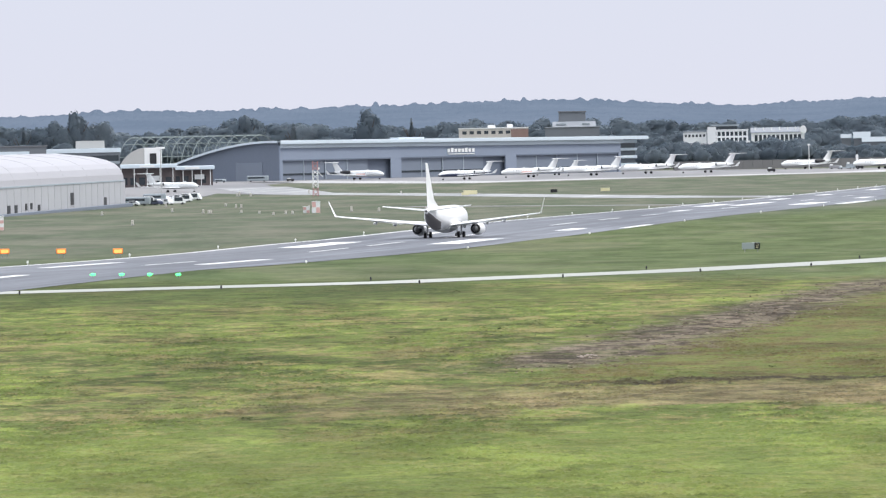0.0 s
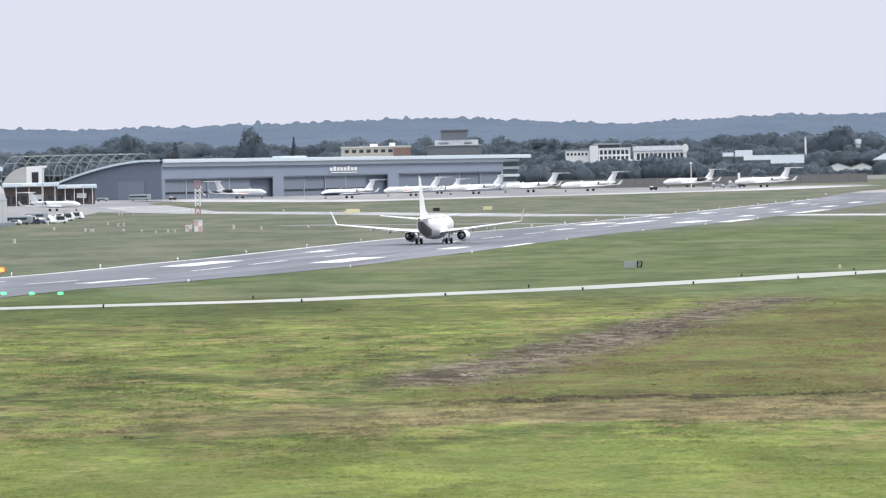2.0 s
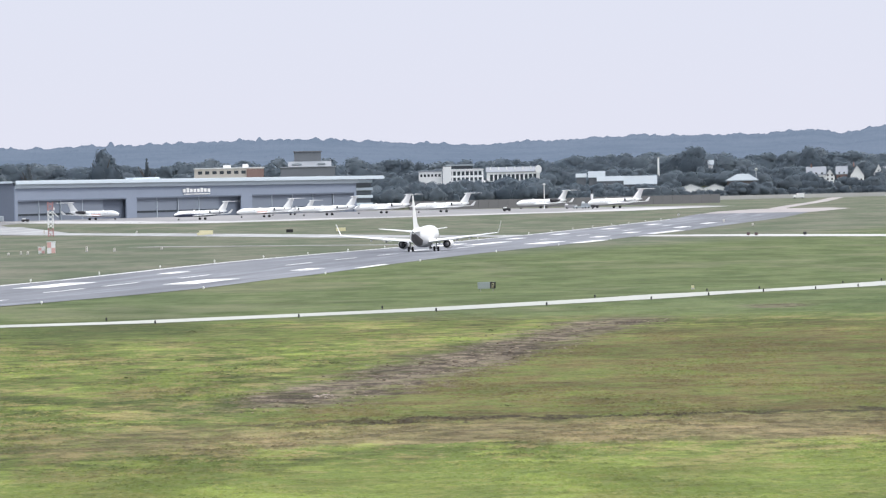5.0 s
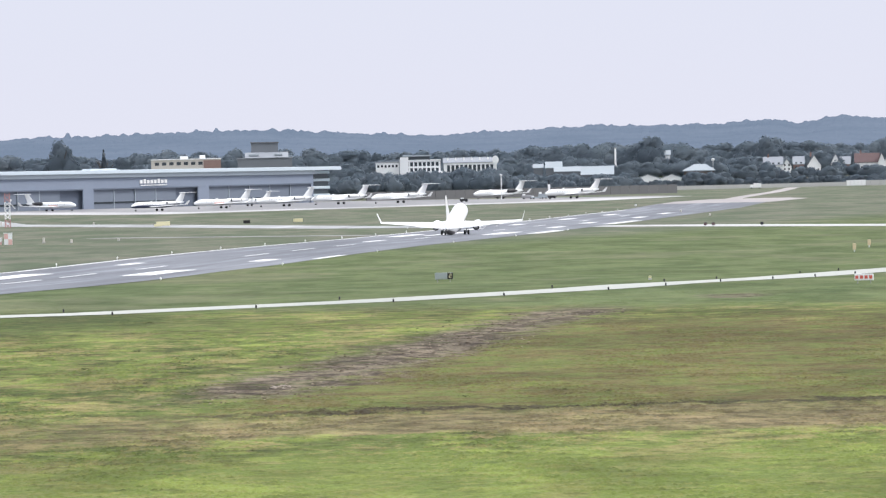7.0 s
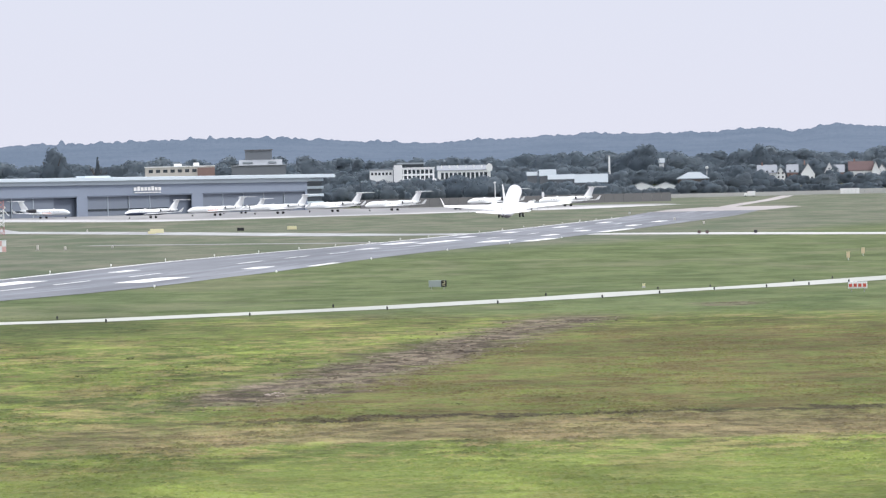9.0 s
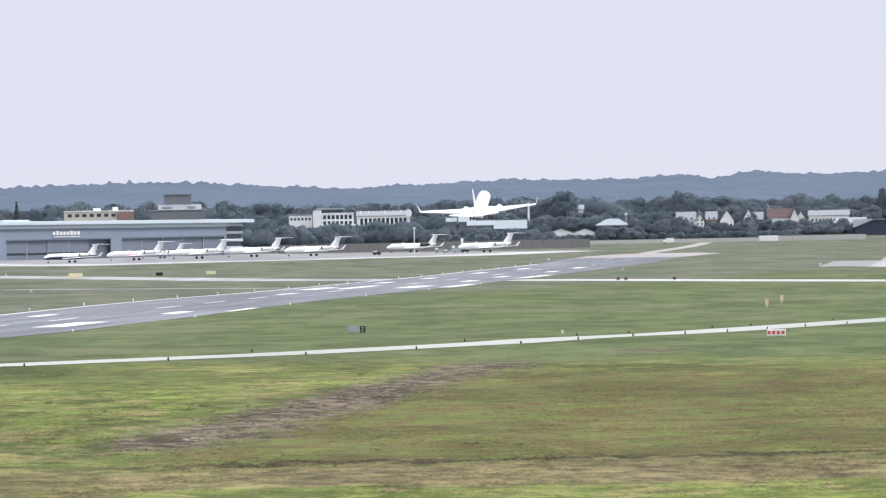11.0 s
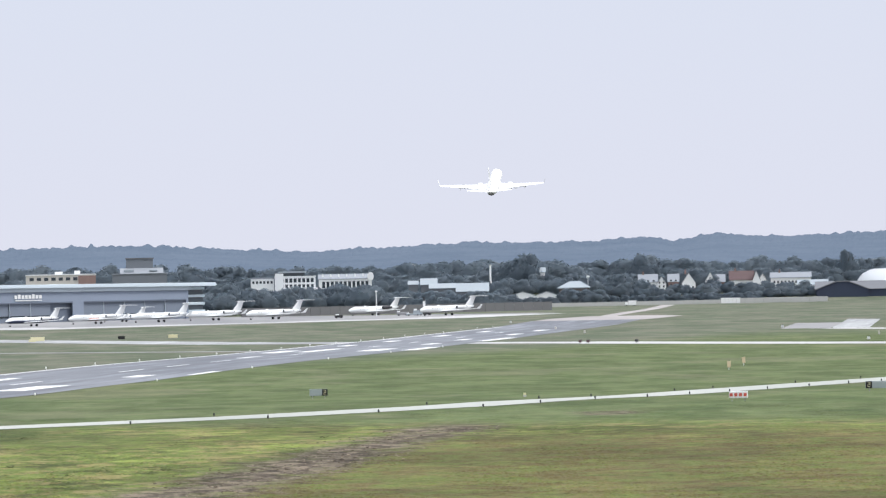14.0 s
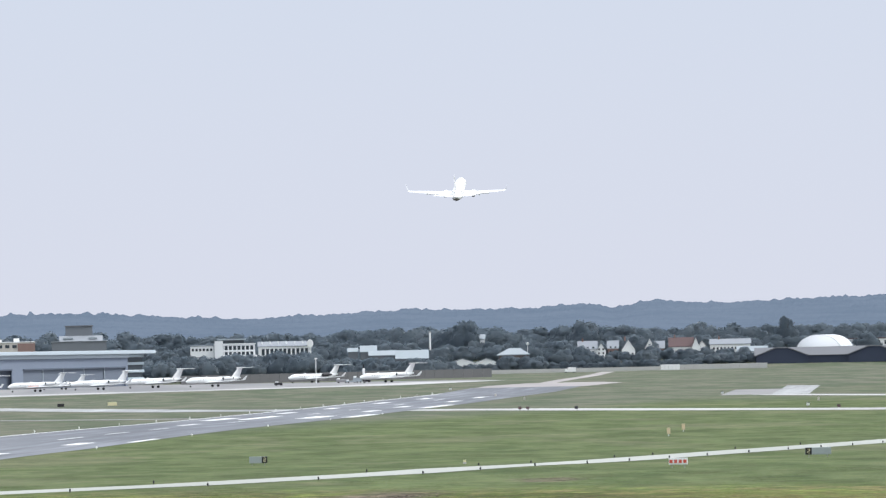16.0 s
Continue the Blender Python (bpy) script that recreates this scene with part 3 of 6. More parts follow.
# ---- parked business jets ----
def business_jet(m, label, scale=1.0, stripe=None, wrap=None, belly=None, length=1.0):
    a = thing("business_jet", m, label, "airplane", "parked business jets")
    k = scale
    sx = lambda x: x * k * length
    rows = [(13.2, 2.2, 0.05, 0.05), (12.9, 2.22, 0.35, 0.32), (12.0, 2.35, 0.75, 0.7), (10.5, 2.6, 1.1, 1.08), (9, 2.7, 1.2, 1.22), (-5, 2.7, 1.2, 1.22), (-9, 2.9, 1.0, 1.02), (-12.5, 3.3, 0.55, 0.6), (-15, 3.6, 0.15, 0.2)]
    part("fuselage", body([(sx(x), z * k, w * k * 1.1, h * k * 1.1) for x, z, w, h in rows], 18), M_JETWHITE, a, smooth=True)
    if belly:
        part("lower_hull", body([(sx(x), (z - 0.24) * k, w * k * 1.115, h * k * 0.94) for x, z, w, h in rows[1:-1]], 18), belly, a, "dark painted lower hull", True)
    if wrap:
        part("protective_wrap", body([(sx(x), 2.5 * k, 1.345 * k, 1.15 * k) for x in (3.5, 3.4, -1.5, -1.6)], 16), wrap, a, "faded red protective film", True)
    part("nose_cover", body([(sx(13.22), 2.2 * k, 0.1, 0.1), (sx(12.85), 2.2 * k, 0.38 * k, 0.35 * k)], 12), M_DARKMETAL, a, "dark nose tip", True)
    part("windscreen", boxes((sx(10.6), sx(11.3), -0.7 * k, 0.7 * k, 3.05 * k, 3.35 * k), bevel=0.08), M_GLASS, a, "dark cockpit glazing")
    part("fin", foil((sx(-9.8), 0, 3.5 * k), (sx(-13.6), 0, 7.6 * k), 4.4 * k, 2.4 * k, 0.5 * k, 0.3 * k, True), M_JETWHITE, a)
    part("fin_fairing", body([(sx(-12.6), 7.6 * k, 0.1, 0.1), (sx(-13.2), 7.62 * k, 0.26 * k, 0.24 * k), (sx(-16), 7.66 * k, 0.2 * k, 0.16 * k), (sx(-17.4), 7.7 * k, 0.04, 0.04)], 10), M_JETWHITE, a, smooth=True)
    pane = mesh_of("cabin_window", body([(-0.02, 0, 0.17 * k, 0.14 * k), (0.02, 0, 0.17 * k, 0.14 * k)], 10), M_GLASS)
    for s in (1, -1):
        w = part("wing", foil((sx(4.2), 0.9 * s * k, 1.75 * k), (sx(-5.6), 14.0 * s * k, 2.55 * k), 6.4 * k, 1.9 * k, 0.75 * k, 0.2 * k), M_JETWHITE, a)
        part("winglet", foil((sx(-5.6), 14.0 * s * k, 2.55 * k), (sx(-7.4), 14.7 * s * k, 4.3 * k), 1.9 * k, 0.8 * k, 0.2, 0.1, True), M_JETWHITE, w)
        part("tailplane", foil((sx(-13.5), 0.1 * s, 7.72 * k), (sx(-17.0), 5.9 * s * k, 7.7 * k), 2.5 * k, 1.3 * k, 0.3 * k, 0.14), M_JETWHITE, a)
        e = part("engine", body([(sx(-4.6), 3.35 * k, 0.62 * k, 0.62 * k), (sx(-5.2), 3.35 * k, 0.78 * k, 0.78 * k), (sx(-7.6), 3.4 * k, 0.74 * k, 0.74 * k), (sx(-9.4), 3.45 * k, 0.5 * k, 0.5 * k)], 16), M_JETWHITE if not stripe else stripe, a, smooth=True, m=pose(0, 2.05 * s * k, 0))
        part("exhaust", body([(sx(-9.35), 3.45 * k, 0.46 * k, 0.46 * k), (sx(-9.75), 3.45 * k, 0.4 * k, 0.4 * k)], 14), M_DARKMETAL, e, "dark metal exhaust", True)
        part("intake_cover", body([(sx(-4.55), 3.35 * k, 0.56 * k, 0.56 * k), (sx(-4.62), 3.35 * k, 0.58 * k, 0.58 * k)], 14), M_DARKMETAL, e, "dark intake")
        part("engine_pylon", boxes((sx(-8), sx(-5.4), 0.9 * s * k - 0.3, 0.9 * s * k + 0.3, 3.2 * k, 3.5 * k), bevel=0.05), M_JETWHITE, a)
        for i in range(8):
            piece("cabin_window", pane, a, pose(sx(7.4 - i * 1.25), 1.31 * s * k, 3.0 * k, 0, 0, 90))
        g = part("main_gear", tubes(((0, 0, 1.7 * k), (0, 0, 0.42 * k), 0.1 * k)), M_GREYMETAL, a, "grey undercarriage leg", m=pose(sx(-2.0), 2.1 * s * k, 0))
        for o in (-0.3, 0.3):
            part("wheel", wheel_mesh(0.46 * k, 0.26), M_TYRE, g, smooth=True, m=pose(0, o, 0.46 * k))
    g = part("nose_gear", tubes(((0, 0, 1.8 * k), (0, 0, 0.3 * k), 0.07)), M_GREYMETAL, a, "grey nose leg", m=pose(sx(10.6), 0, 0))
    for o in (-0.16, 0.16):
        part("wheel", wheel_mesh(0.3 * k, 0.16), M_TYRE, g, smooth=True, m=pose(0, o, 0.3 * k))
    return a


JETS = [(-35.5, 2612, -38, 1.0, "white business jet with dark engines and red wrapped flank", M_DARKMETAL, M_PINK, None),
        (9, 2470, 214, 0.95, "white business jet with a dark blue lower hull on the apron", None, None, M_NAVY),
        (36.5, 2530, 211, 1.0, "white business jet with faded red film round its cabin", None, M_PINK, None),
        (50, 2640, 211, 0.82, "plain white business jet tucked in behind the row", None, None, None),
        (64, 2560, 211, 1.03, "plain white business jet with upturned winglets on the apron", None, None, None),
        (89.3, 2610, 211, 1.05, "pale business jet with upturned winglets on bright concrete", None, None, None),
        (115, 2596, 212, 1.05, "white business jet standing at the end of the row", None, None, None),
        (166.5, 2720, 214, 1.03, "white business jet with dark engines beside ground equipment", M_DARKMETAL, None, None),
        (192.5, 2615, 213, 1.07, "white business jet with long upturned winglets, standing alone", None, None, None)]
for x, y, rz, k, lab, st, wr, be in JETS:
    business_jet(pose(x, y, gz(y) + 0.03, 0, 0, rz), lab, k, st, wr, be)
business_jet(pose(-100, 2225, gz(2225) + 0.04, 0, 0, -40), "small white business jet before the low terminal", 0.92, None, None, None)


# ---- large hangar ----
def facade_frame(x, y, deg):
    return pose(x, y, gz(y) + 0.03, 0, 0, deg)


# cladding, door, fascia and roof colours have a blue distance haze mixed in
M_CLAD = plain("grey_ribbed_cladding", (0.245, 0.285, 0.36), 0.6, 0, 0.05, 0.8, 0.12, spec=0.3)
# darker copy of the cladding; holds the shade of end wall and interior
M_CLAD_DARK = plain("dark_and_shaded_cladding", (0.15, 0.177, 0.228), 0.6, 0, 0.05, 0.8, 0.12)
M_DOOR = plain("hangar_door_sheet", (0.19, 0.22, 0.272), 0.55, 0, 0.08, 1.0, 0.12)
M_FASCIA = plain("white_roof_fascia", (0.6, 0.675, 0.735), 0.5, 0, 0.05, 0.7, 0.07)
M_ROOF = plain("pale_metal_roof", (0.42, 0.475, 0.525), 0.5, 0.1, 0.05, 0.5, 0.1)
M_SIGN = plain("white_sign_enamel", (0.8, 0.8, 0.8), 0.5, 0, 0.5, 3, 0.05)
M_OFFICE_GLASS = plain("office_glazing", (0.06, 0.075, 0.09), 0.15, 0, 0.2, 1, 0.2, spec=0.6)
M_OFFICE_SLAB = plain("pale_floor_edge", (0.5, 0.58, 0.63), 0.5, 0, 0.2, 1, 0.1)


def hangar():
    """Local x runs along the front, y into the building."""
    L, W = 214.0, 72.0
    h = thing("maintenance_hangar", facade_frame(-72, 2654, math.degrees(math.atan2(0.681, 0.733))), "long grey aircraft hangar with a shallow curved white-edged roof", "hangar")
    top = lambda x: 15.6 - 1.15 * x / L
    def roof_z(x, y):
        u = y / W
        return top(x) + 2.0 - 9.6 * max(0.0, (u - 0.12) / 0.88) ** 1.7
    # front wall between and above the three doors
    doors = [(1.5, 67.0), (73.5, 139.0), (146.0, 212.5)]
    bm = bmesh.new()
    for a, b in ((0, 1.5), (67, 73.5), (139, 146), (212.5, 214)):
        box(bm, a, b, 0.0, 0.8, 0, 9.2)
    r = bmesh.ops.create_cube(bm, size=1.0, matrix=Matrix.Translation((L / 2, 0.4, 12.0)) @ Matrix.Diagonal((L, 0.8, 5.6, 1)))
    for v in r["verts"]:
        if v.co.z > 12:
            v.co.z = top(v.co.x)
    part("front_wall", bm, M_CLAD, h)
    leaf = mesh_of("door_leaf", boxes((0, 1, 0, 0.25, 0, 9.2)), M_DOOR)
    rail = mesh_of("door_window", boxes((0, 1, 0, 0.2, 0, 0.9)), M_GLASS)
    seam = mesh_of("door_seam", boxes((-0.16, 0.16, 0, 0.25, 0, 9.1)), M_ROOF)
    for i, (a, b) in enumerate(doors):
        n = 5
        for j in range(n):
            w = (b - a) / n
            if i < 2 and j == n - 1:
                continue
            d = piece("door_leaf", leaf, h, pose(a + j * w + 0.06, 0.9 + 0.3 * (j % 2), 0) @ Matrix.Diagonal((w - 0.12, 1, 1, 1)))
            piece("door_seam", seam, h, pose(a + j * w + 0.1, 0.62, 0))
            piece("door_window", rail, h, pose(a + j * w + 0.3, 0.7 + 0.3 * (j % 2), 2.2) @ Matrix.Diagonal((w - 0.6, 1, 1, 1)))
    # a dark sheet close behind the doors stands in for the interior's shade
    part("door_recess", boxes((1, 213, 2.6, 3.0, 0, 9.2)), M_CLAD_DARK, h, "dark sheet standing in for the dim hangar interior")
    part("door_head", boxes(*[(a, b, -0.3, 0.0, 8.7, 9.3) for a, b in doors]), M_CLAD_DARK, h)
    # end walls that follow the curve of the roof
    for x, lab in ((0.0, "grey end wall under the curved roof, shade in its colour"), (L - 0.6, "")):
        bm = bmesh.new()
        pts = [(W * i / 16, roof_z(x, W * i / 16) - 0.3) for i in range(17)]
        ring = [(0.85, 0.0)] + [(max(y, 0.85), z) for y, z in pts] + [(W, 0.0)]
        loft(bm, [[(x, y, z) for y, z in ring], [(x + 0.6, y, z) for y, z in ring]])
        # the left end takes the darker copy, its shaded side being in the colour
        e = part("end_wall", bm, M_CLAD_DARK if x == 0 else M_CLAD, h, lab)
        if x == 0:
            part("side_door", boxes((-0.35, 0.0, 12, 30, 0, 8.2)), M_DOOR, e, "lighter sliding door")
    bm = bmesh.new()
    loft(bm, [[(x, W * i / 16, roof_z(0, W * i / 16) + 0.25) for i in range(17)] + [(x, W * i / 16, roof_z(0, W * i / 16) - 0.7) for i in range(16, -1, -1)] for x in (-1.75, -1.5)])
    part("verge", bm, M_FASCIA, h, "white verge along the curved roof")
    part("rear_wall", boxes((0.6, L - 0.6, W - 0.6, W, 0, 7.0)), M_CLAD, h)
    bm = bmesh.new()
    rings = []
    for x in (-1.5, L * 0.25, L * 0.5, L * 0.75, L + 1.5):
        ys = [-2.2] + [W * i / 16 for i in range(17)] + [W + 1]
        up = [(x, y, roof_z(x, max(0, min(W, y)))) for y in ys]
        rings.append(up + [(p[0], p[1], p[2] - 0.35) for p in reversed(up)])
    loft(bm, rings)
    part("roof", bm, M_ROOF, h, "pale curved metal roof")
    bm = bmesh.new()
    loft(bm, [[(x, -2.6, top(x) + 2.3), (x, -2.2, top(x) + 2.4), (x, -2.2, top(x) + 0.9), (x, -2.5, top(x) + 0.8)] for x in (-1.5, L + 16)])
    part("fascia", bm, M_FASCIA, h, "white upper fascia")
    bm = bmesh.new()
    loft(bm, [[(x, -1.4, top(x) + 0.75), (x, -0.05, top(x) + 0.75), (x, -0.05, top(x) - 1.1), (x, -1.2, top(x) - 1.0)] for x in (0, L)])
    part("lower_fascia", bm, M_ROOF, h)
    # plain white sign mark and its underline
    for i in range(8):
        part("sign_bar", boxes((102 + i * 2.2, 103.6 + i * 2.2, -0.5, -0.3, 11.0, 13.0 if i in (1, 5) else 12.6)), M_SIGN, h, "white sign shape")
    part("sign_underline", boxes((102.5, 119, -0.5, -0.3, 10.0, 10.4)), M_SIGN, h, "white sign underline")
    part("roof_plant", boxes((74, 90, 2, 8, top(80) + 1.7, top(80) + 3.1), bevel=0.2), M_FASCIA, h, "white plant housing")
    # glazed office end under the long roof
    for i in range(4):
        z = 0.4 + i * 3.6
        part("office_floor", boxes((L + 0.1, L + 13, 2, 26, z + 2.3, z + 3.6), bevel=0.1), M_OFFICE_SLAB, h)
        part("office_glazing", boxes((L + 0.1, L + 12.4, 2.8, 25, z, z + 2.3)), M_OFFICE_GLASS, h, "dark office glazing")
    bm = bmesh.new()
    loft(bm, [[(L + 1.5, y, top(L) + 1.9), (L + 17, y, top(L) + 1.6), (L + 17, y, top(L) + 1.2), (L + 1.5, y, top(L) + 1.2)] for y in (-2.2, 30)])
    part("office_roof", bm, M_FASCIA, h)
    return h


hangar()


# ---- white fabric hangar ----
M_FABRIC = plain("white_tent_fabric", (0.43, 0.425, 0.455), 0.6, 0, 0.05, 0.6, 0.06)
M_FABRIC_WALL = plain("off_white_wall_sheet", (0.47, 0.475, 0.5), 0.6, 0, 0.06, 0.7, 0.1)


def fabric_hangar():
    """Local x along the long wall towards the far end, y away from the airfield."""
    ang = math.degrees(math.atan2(237, 19.4))
    h = thing("fabric_hangar", pose(-131, 1300, -1.3, 0, 0, ang), "long white fabric hangar with a rounded roof and pale walls", "hangar")
    L, W = 458.0, 40.0
    prof = [(0, 8.0), (0.25, 9.6), (1.1, 11.4), (2.6, 12.8), (5, 13.9), (9, 14.9), (20, 16.2)]
    ring = prof + [(W - y, z) for y, z in reversed(prof[:-1])]
    bm = bmesh.new()
    inner = [(y * 0.985 + 0.3, z - 0.25) for y, z in ring]
    loft(bm, [[(x, y, z) for y, z in ring] + [(x, y, z) for y, z in reversed(inner)] for x in (0, 120, 240, 360, L - 10, L - 3)])
    part("roof_skin", bm, M_FABRIC, h, smooth=False)
    bm = bmesh.new()
    loft(bm, [[(L - 3, y, z) for y, z in ring], [(L - 1, y * 0.96 + 0.8, 8 + (z - 8) * 0.93) for y, z in ring], [(L, y * 0.9 + 2, 8 + (z - 8) * 0.8) for y, z in ring]])
    part("end_skin", bm, M_FABRIC, h)
    part("long_wall", boxes((0, L - 0.5, 0.05, 0.4, 0, 7.95)), M_FABRIC_WALL, h, "pale sheet wall")
    part("end_panel", boxes((L - 0.5, L - 0.1, 0.05, W - 0.05, 0, 8.1)), M_FABRIC_WALL, h)
    part("eaves_rail", boxes((0, L - 2, -0.12, 0.05, 7.6, 8.0)), M_ROOF, h)
    rib = mesh_of("seam", boxes((0, 0.25, -0.04, 0.05, 0, 7.6)), M_FABRIC_WALL)
    for i in range(38):
        piece("seam", rib, h, pose(i * 12.0 + 3, 0, 0))
    hoop = bmesh.new()
    loft(hoop, [[(x, y, z + 0.06) for y, z in prof] + [(x, y, z - 0.1) for y, z in reversed(prof)] for x in (0, 0.35)])
    hm = mesh_of("roof_seam", hoop, M_FABRIC)
    for i in range(10):
        piece("roof_seam", hm, h, pose(i * 45.0 + 20, 0, 0))
    for x, w, z0, z1 in ((345, 6, 1.4, 4.6), (262, 3, 1.0, 2.6), (271, 3, 1.2, 2.6), (231, 5, 0.4, 2.4), (243, 5, 0.4, 2.4), (284, 4, 0.6, 2.0), (412, 5, 0.0, 2.6)):
        part("wall_opening", boxes((x, x + w, -0.1, 0.02, z0 + 0.5, z1 + 0.7)), M_DARKMETAL, h, "dark doorway")
    part("wall_foot", boxes((0, L, -2.2, -1.4, 0, 1.1), bevel=0.1), M_DOOR, h, "grey kerb blocks")
    return h


fabric_hangar()


# ---- woods and hills ----
def foliage(name, low, high):
    k = Nodes(name, 0.9, 0, 0.08)
    o = k.n.new("ShaderNodeObjectInfo")
    g = k.n.new("ShaderNodeNewGeometry")
    v = k.math("ADD", k.math("MULTIPLY", g.outputs["Random Per Island"], 0.3), k.math("MULTIPLY", k.noise(0.6, 4), 0.3))
    v = k.math("ADD", v, k.math("MULTIPLY", k.math("SUBTRACT", o.outputs["Random"], 0.5), 0.7))
    col = k.mix(k.step(v, 0.1, 0.8), low, high)
    k.b.inputs["Subsurface Weight"].default_value, k.b.inputs["Subsurface Scale"].default_value = 0.75, 2.5
    k.put(k.b.inputs["Subsurface Radius"], (1.0, 1.0, 1.0))
    # leaves let some of the light through
    t, m = k.n.new("ShaderNodeBsdfTranslucent"), k.n.new("ShaderNodeMixShader")
    k.put(t.inputs["Color"], col)
    m.inputs[0].default_value = 0.45
    k.l.new(k.b.outputs[0], m.inputs[1])
    k.l.new(t.outputs[0], m.inputs[2])
    k.l.new(m.outputs[0], k.n["Material Output"].inputs["Surface"])
    return k.done(col)


# leaf colours are paled and blued to carry the haze of distance
M_LEAF = foliage("hazed_tree_foliage", (0.128, 0.162, 0.196), (0.176, 0.213, 0.246))
M_LEAF_DARK = foliage("hazed_conifer_foliage", (0.095, 0.12, 0.144), (0.12, 0.147, 0.17))
M_BARK = plain("tree_bark", (0.11, 0.09, 0.075), 0.9, 0, 0.5, 4, 0.3)


def crown_mesh(kind, rng, n=2000):
    """A crown of many small sprays of leaves over a few boughs, uneven and with gaps. About 1 m in radius, 1.3 m high."""
    if kind == "round":
        lobes = [(Vector((0, 0, 0.62)), 0.62)] + [(Vector((0.52 * math.cos(a), 0.52 * math.sin(a), rng.uniform(0.3, 0.85))), rng.uniform(0.3, 0.46)) for a in [i * 1.05 + rng.uniform(-0.4, 0.4) for i in range(6)]]
        lobes += [(Vector((rng.uniform(-0.3, 0.3), rng.uniform(-0.3, 0.3), rng.uniform(0.95, 1.15))), rng.uniform(0.26, 0.36)) for _ in range(3)]
    else:
        lobes = [(Vector((0, 0, 0.15 + 0.16 * i)), 0.4 * (1 - i / 9.5)) for i in range(9)]
    heart = Vector((0, 0, 0.35))
    bm = bmesh.new()
    for c, r in lobes:
        ball = bmesh.ops.create_icosphere(bm, subdivisions=2, radius=r, matrix=Matrix.Translation(c))
        for v in ball["verts"]:
            v.co = c + (v.co - c) * (0.88 + 0.2 * noise.noise(v.co * 5.0))
    normals = [(v.co - heart).normalized() for v in bm.verts]
    vs, fs = [tuple(v.co) for v in bm.verts], [[v.index for v in f.verts] for f in bm.faces]
    bm.free()
    total = sum(r * r for _, r in lobes)
    for c, r in lobes:
        for i in range(int(n * r * r / total)):
            b = rng.uniform(-0.75, 1.0)
            a = rng.uniform(0, 2 * math.pi)
            d = Vector((math.cos(a) * math.sqrt(1 - b * b), math.sin(a) * math.sqrt(1 - b * b), b))
            p = c + d * r * rng.uniform(0.85, 1.1)
            if p.z < 0.02 or any((p - q).length < t * 0.82 for q, t in lobes):
                continue
            way = (d + Vector((rng.uniform(-1, 1), rng.uniform(-1, 1), rng.uniform(-1, 1))) * 0.5).normalized()
            side = way.orthogonal().normalized()
            side.rotate(Euler((rng.uniform(0, 6), rng.uniform(0, 6), 0)))
            side = (side - way * side.dot(way)).normalized()
            other, s = way.cross(side), rng.uniform(0.03, 0.07)
            base = len(vs)
            ring = [p + side * s * rng.uniform(0.8, 1.4), p + other * s * rng.uniform(0.5, 1.0), p - side * s * rng.uniform(0.8, 1.4), p - other * s * rng.uniform(0.5, 1.0)]
            vs += [tuple(q) for q in ring]
            normals += [((p - heart).normalized() + d * 0.5).normalized()] * 4
            fs.append([base, base + 1, base + 2, base + 3])
    me = bpy.data.meshes.new("crown")
    me.from_pydata(vs, [], fs)
    for p in me.polygons:
        p.use_smooth = True
    me.normals_split_custom_set_from_vertices([tuple(q) for q in normals])
    me.attributes.new("lean", "FLOAT_VECTOR", "POINT").data.foreach_set("vector", [c for q in normals for c in q])
    return me


def trunk_mesh(rng):
    bm = tubes(((0, 0, -0.35), (0.02, 0.02, 0.35), 0.05, 0.03), seg=7)
    for i in range(5):
        a = i * 1.3 + rng.uniform(0, 0.5)
        tube(bm, (0, 0, 0.05 + 0.05 * i), (0.4 * math.cos(a), 0.4 * math.sin(a), 0.55 + 0.08 * i), 0.022, 0.008, 6)
    return bm


RNG = random.Random(11)
CROWNS = [crown_mesh("round", RNG) for _ in range(7)]
SPIRES = [crown_mesh("spire", RNG) for _ in range(2)]
for me in CROWNS:
    me.materials.append(M_LEAF)
for me in SPIRES:
    me.materials.append(M_LEAF_DARK)
TRUNKS = [mesh_of("trunk", trunk_mesh(RNG), M_BARK) for _ in range(2)]


def tree(x, y, height, wide=1.0, spire=False, label="broad dark green tree in the wood behind the airfield", group="trees behind the airfield"):
    t = thing("tree", pose(x, y, gz(y), 0, 0, RNG.uniform(0, 360)), label, "tree", group)
    k = (height - gz(y)) / (1.6 if spire else 1.56)
    piece("trunk", TRUNKS[RNG.randrange(2)], t, pose(0, 0, 0.33 * k) @ Matrix.Diagonal((k, k, k, 1)))
    piece("crown", RNG.choice(SPIRES if spire else CROWNS), t, pose(0, 0, 0.04 * k, 0, 0, RNG.uniform(0, 360)) @ Matrix.Diagonal((k * wide, k * wide, k, 1)))
    return t


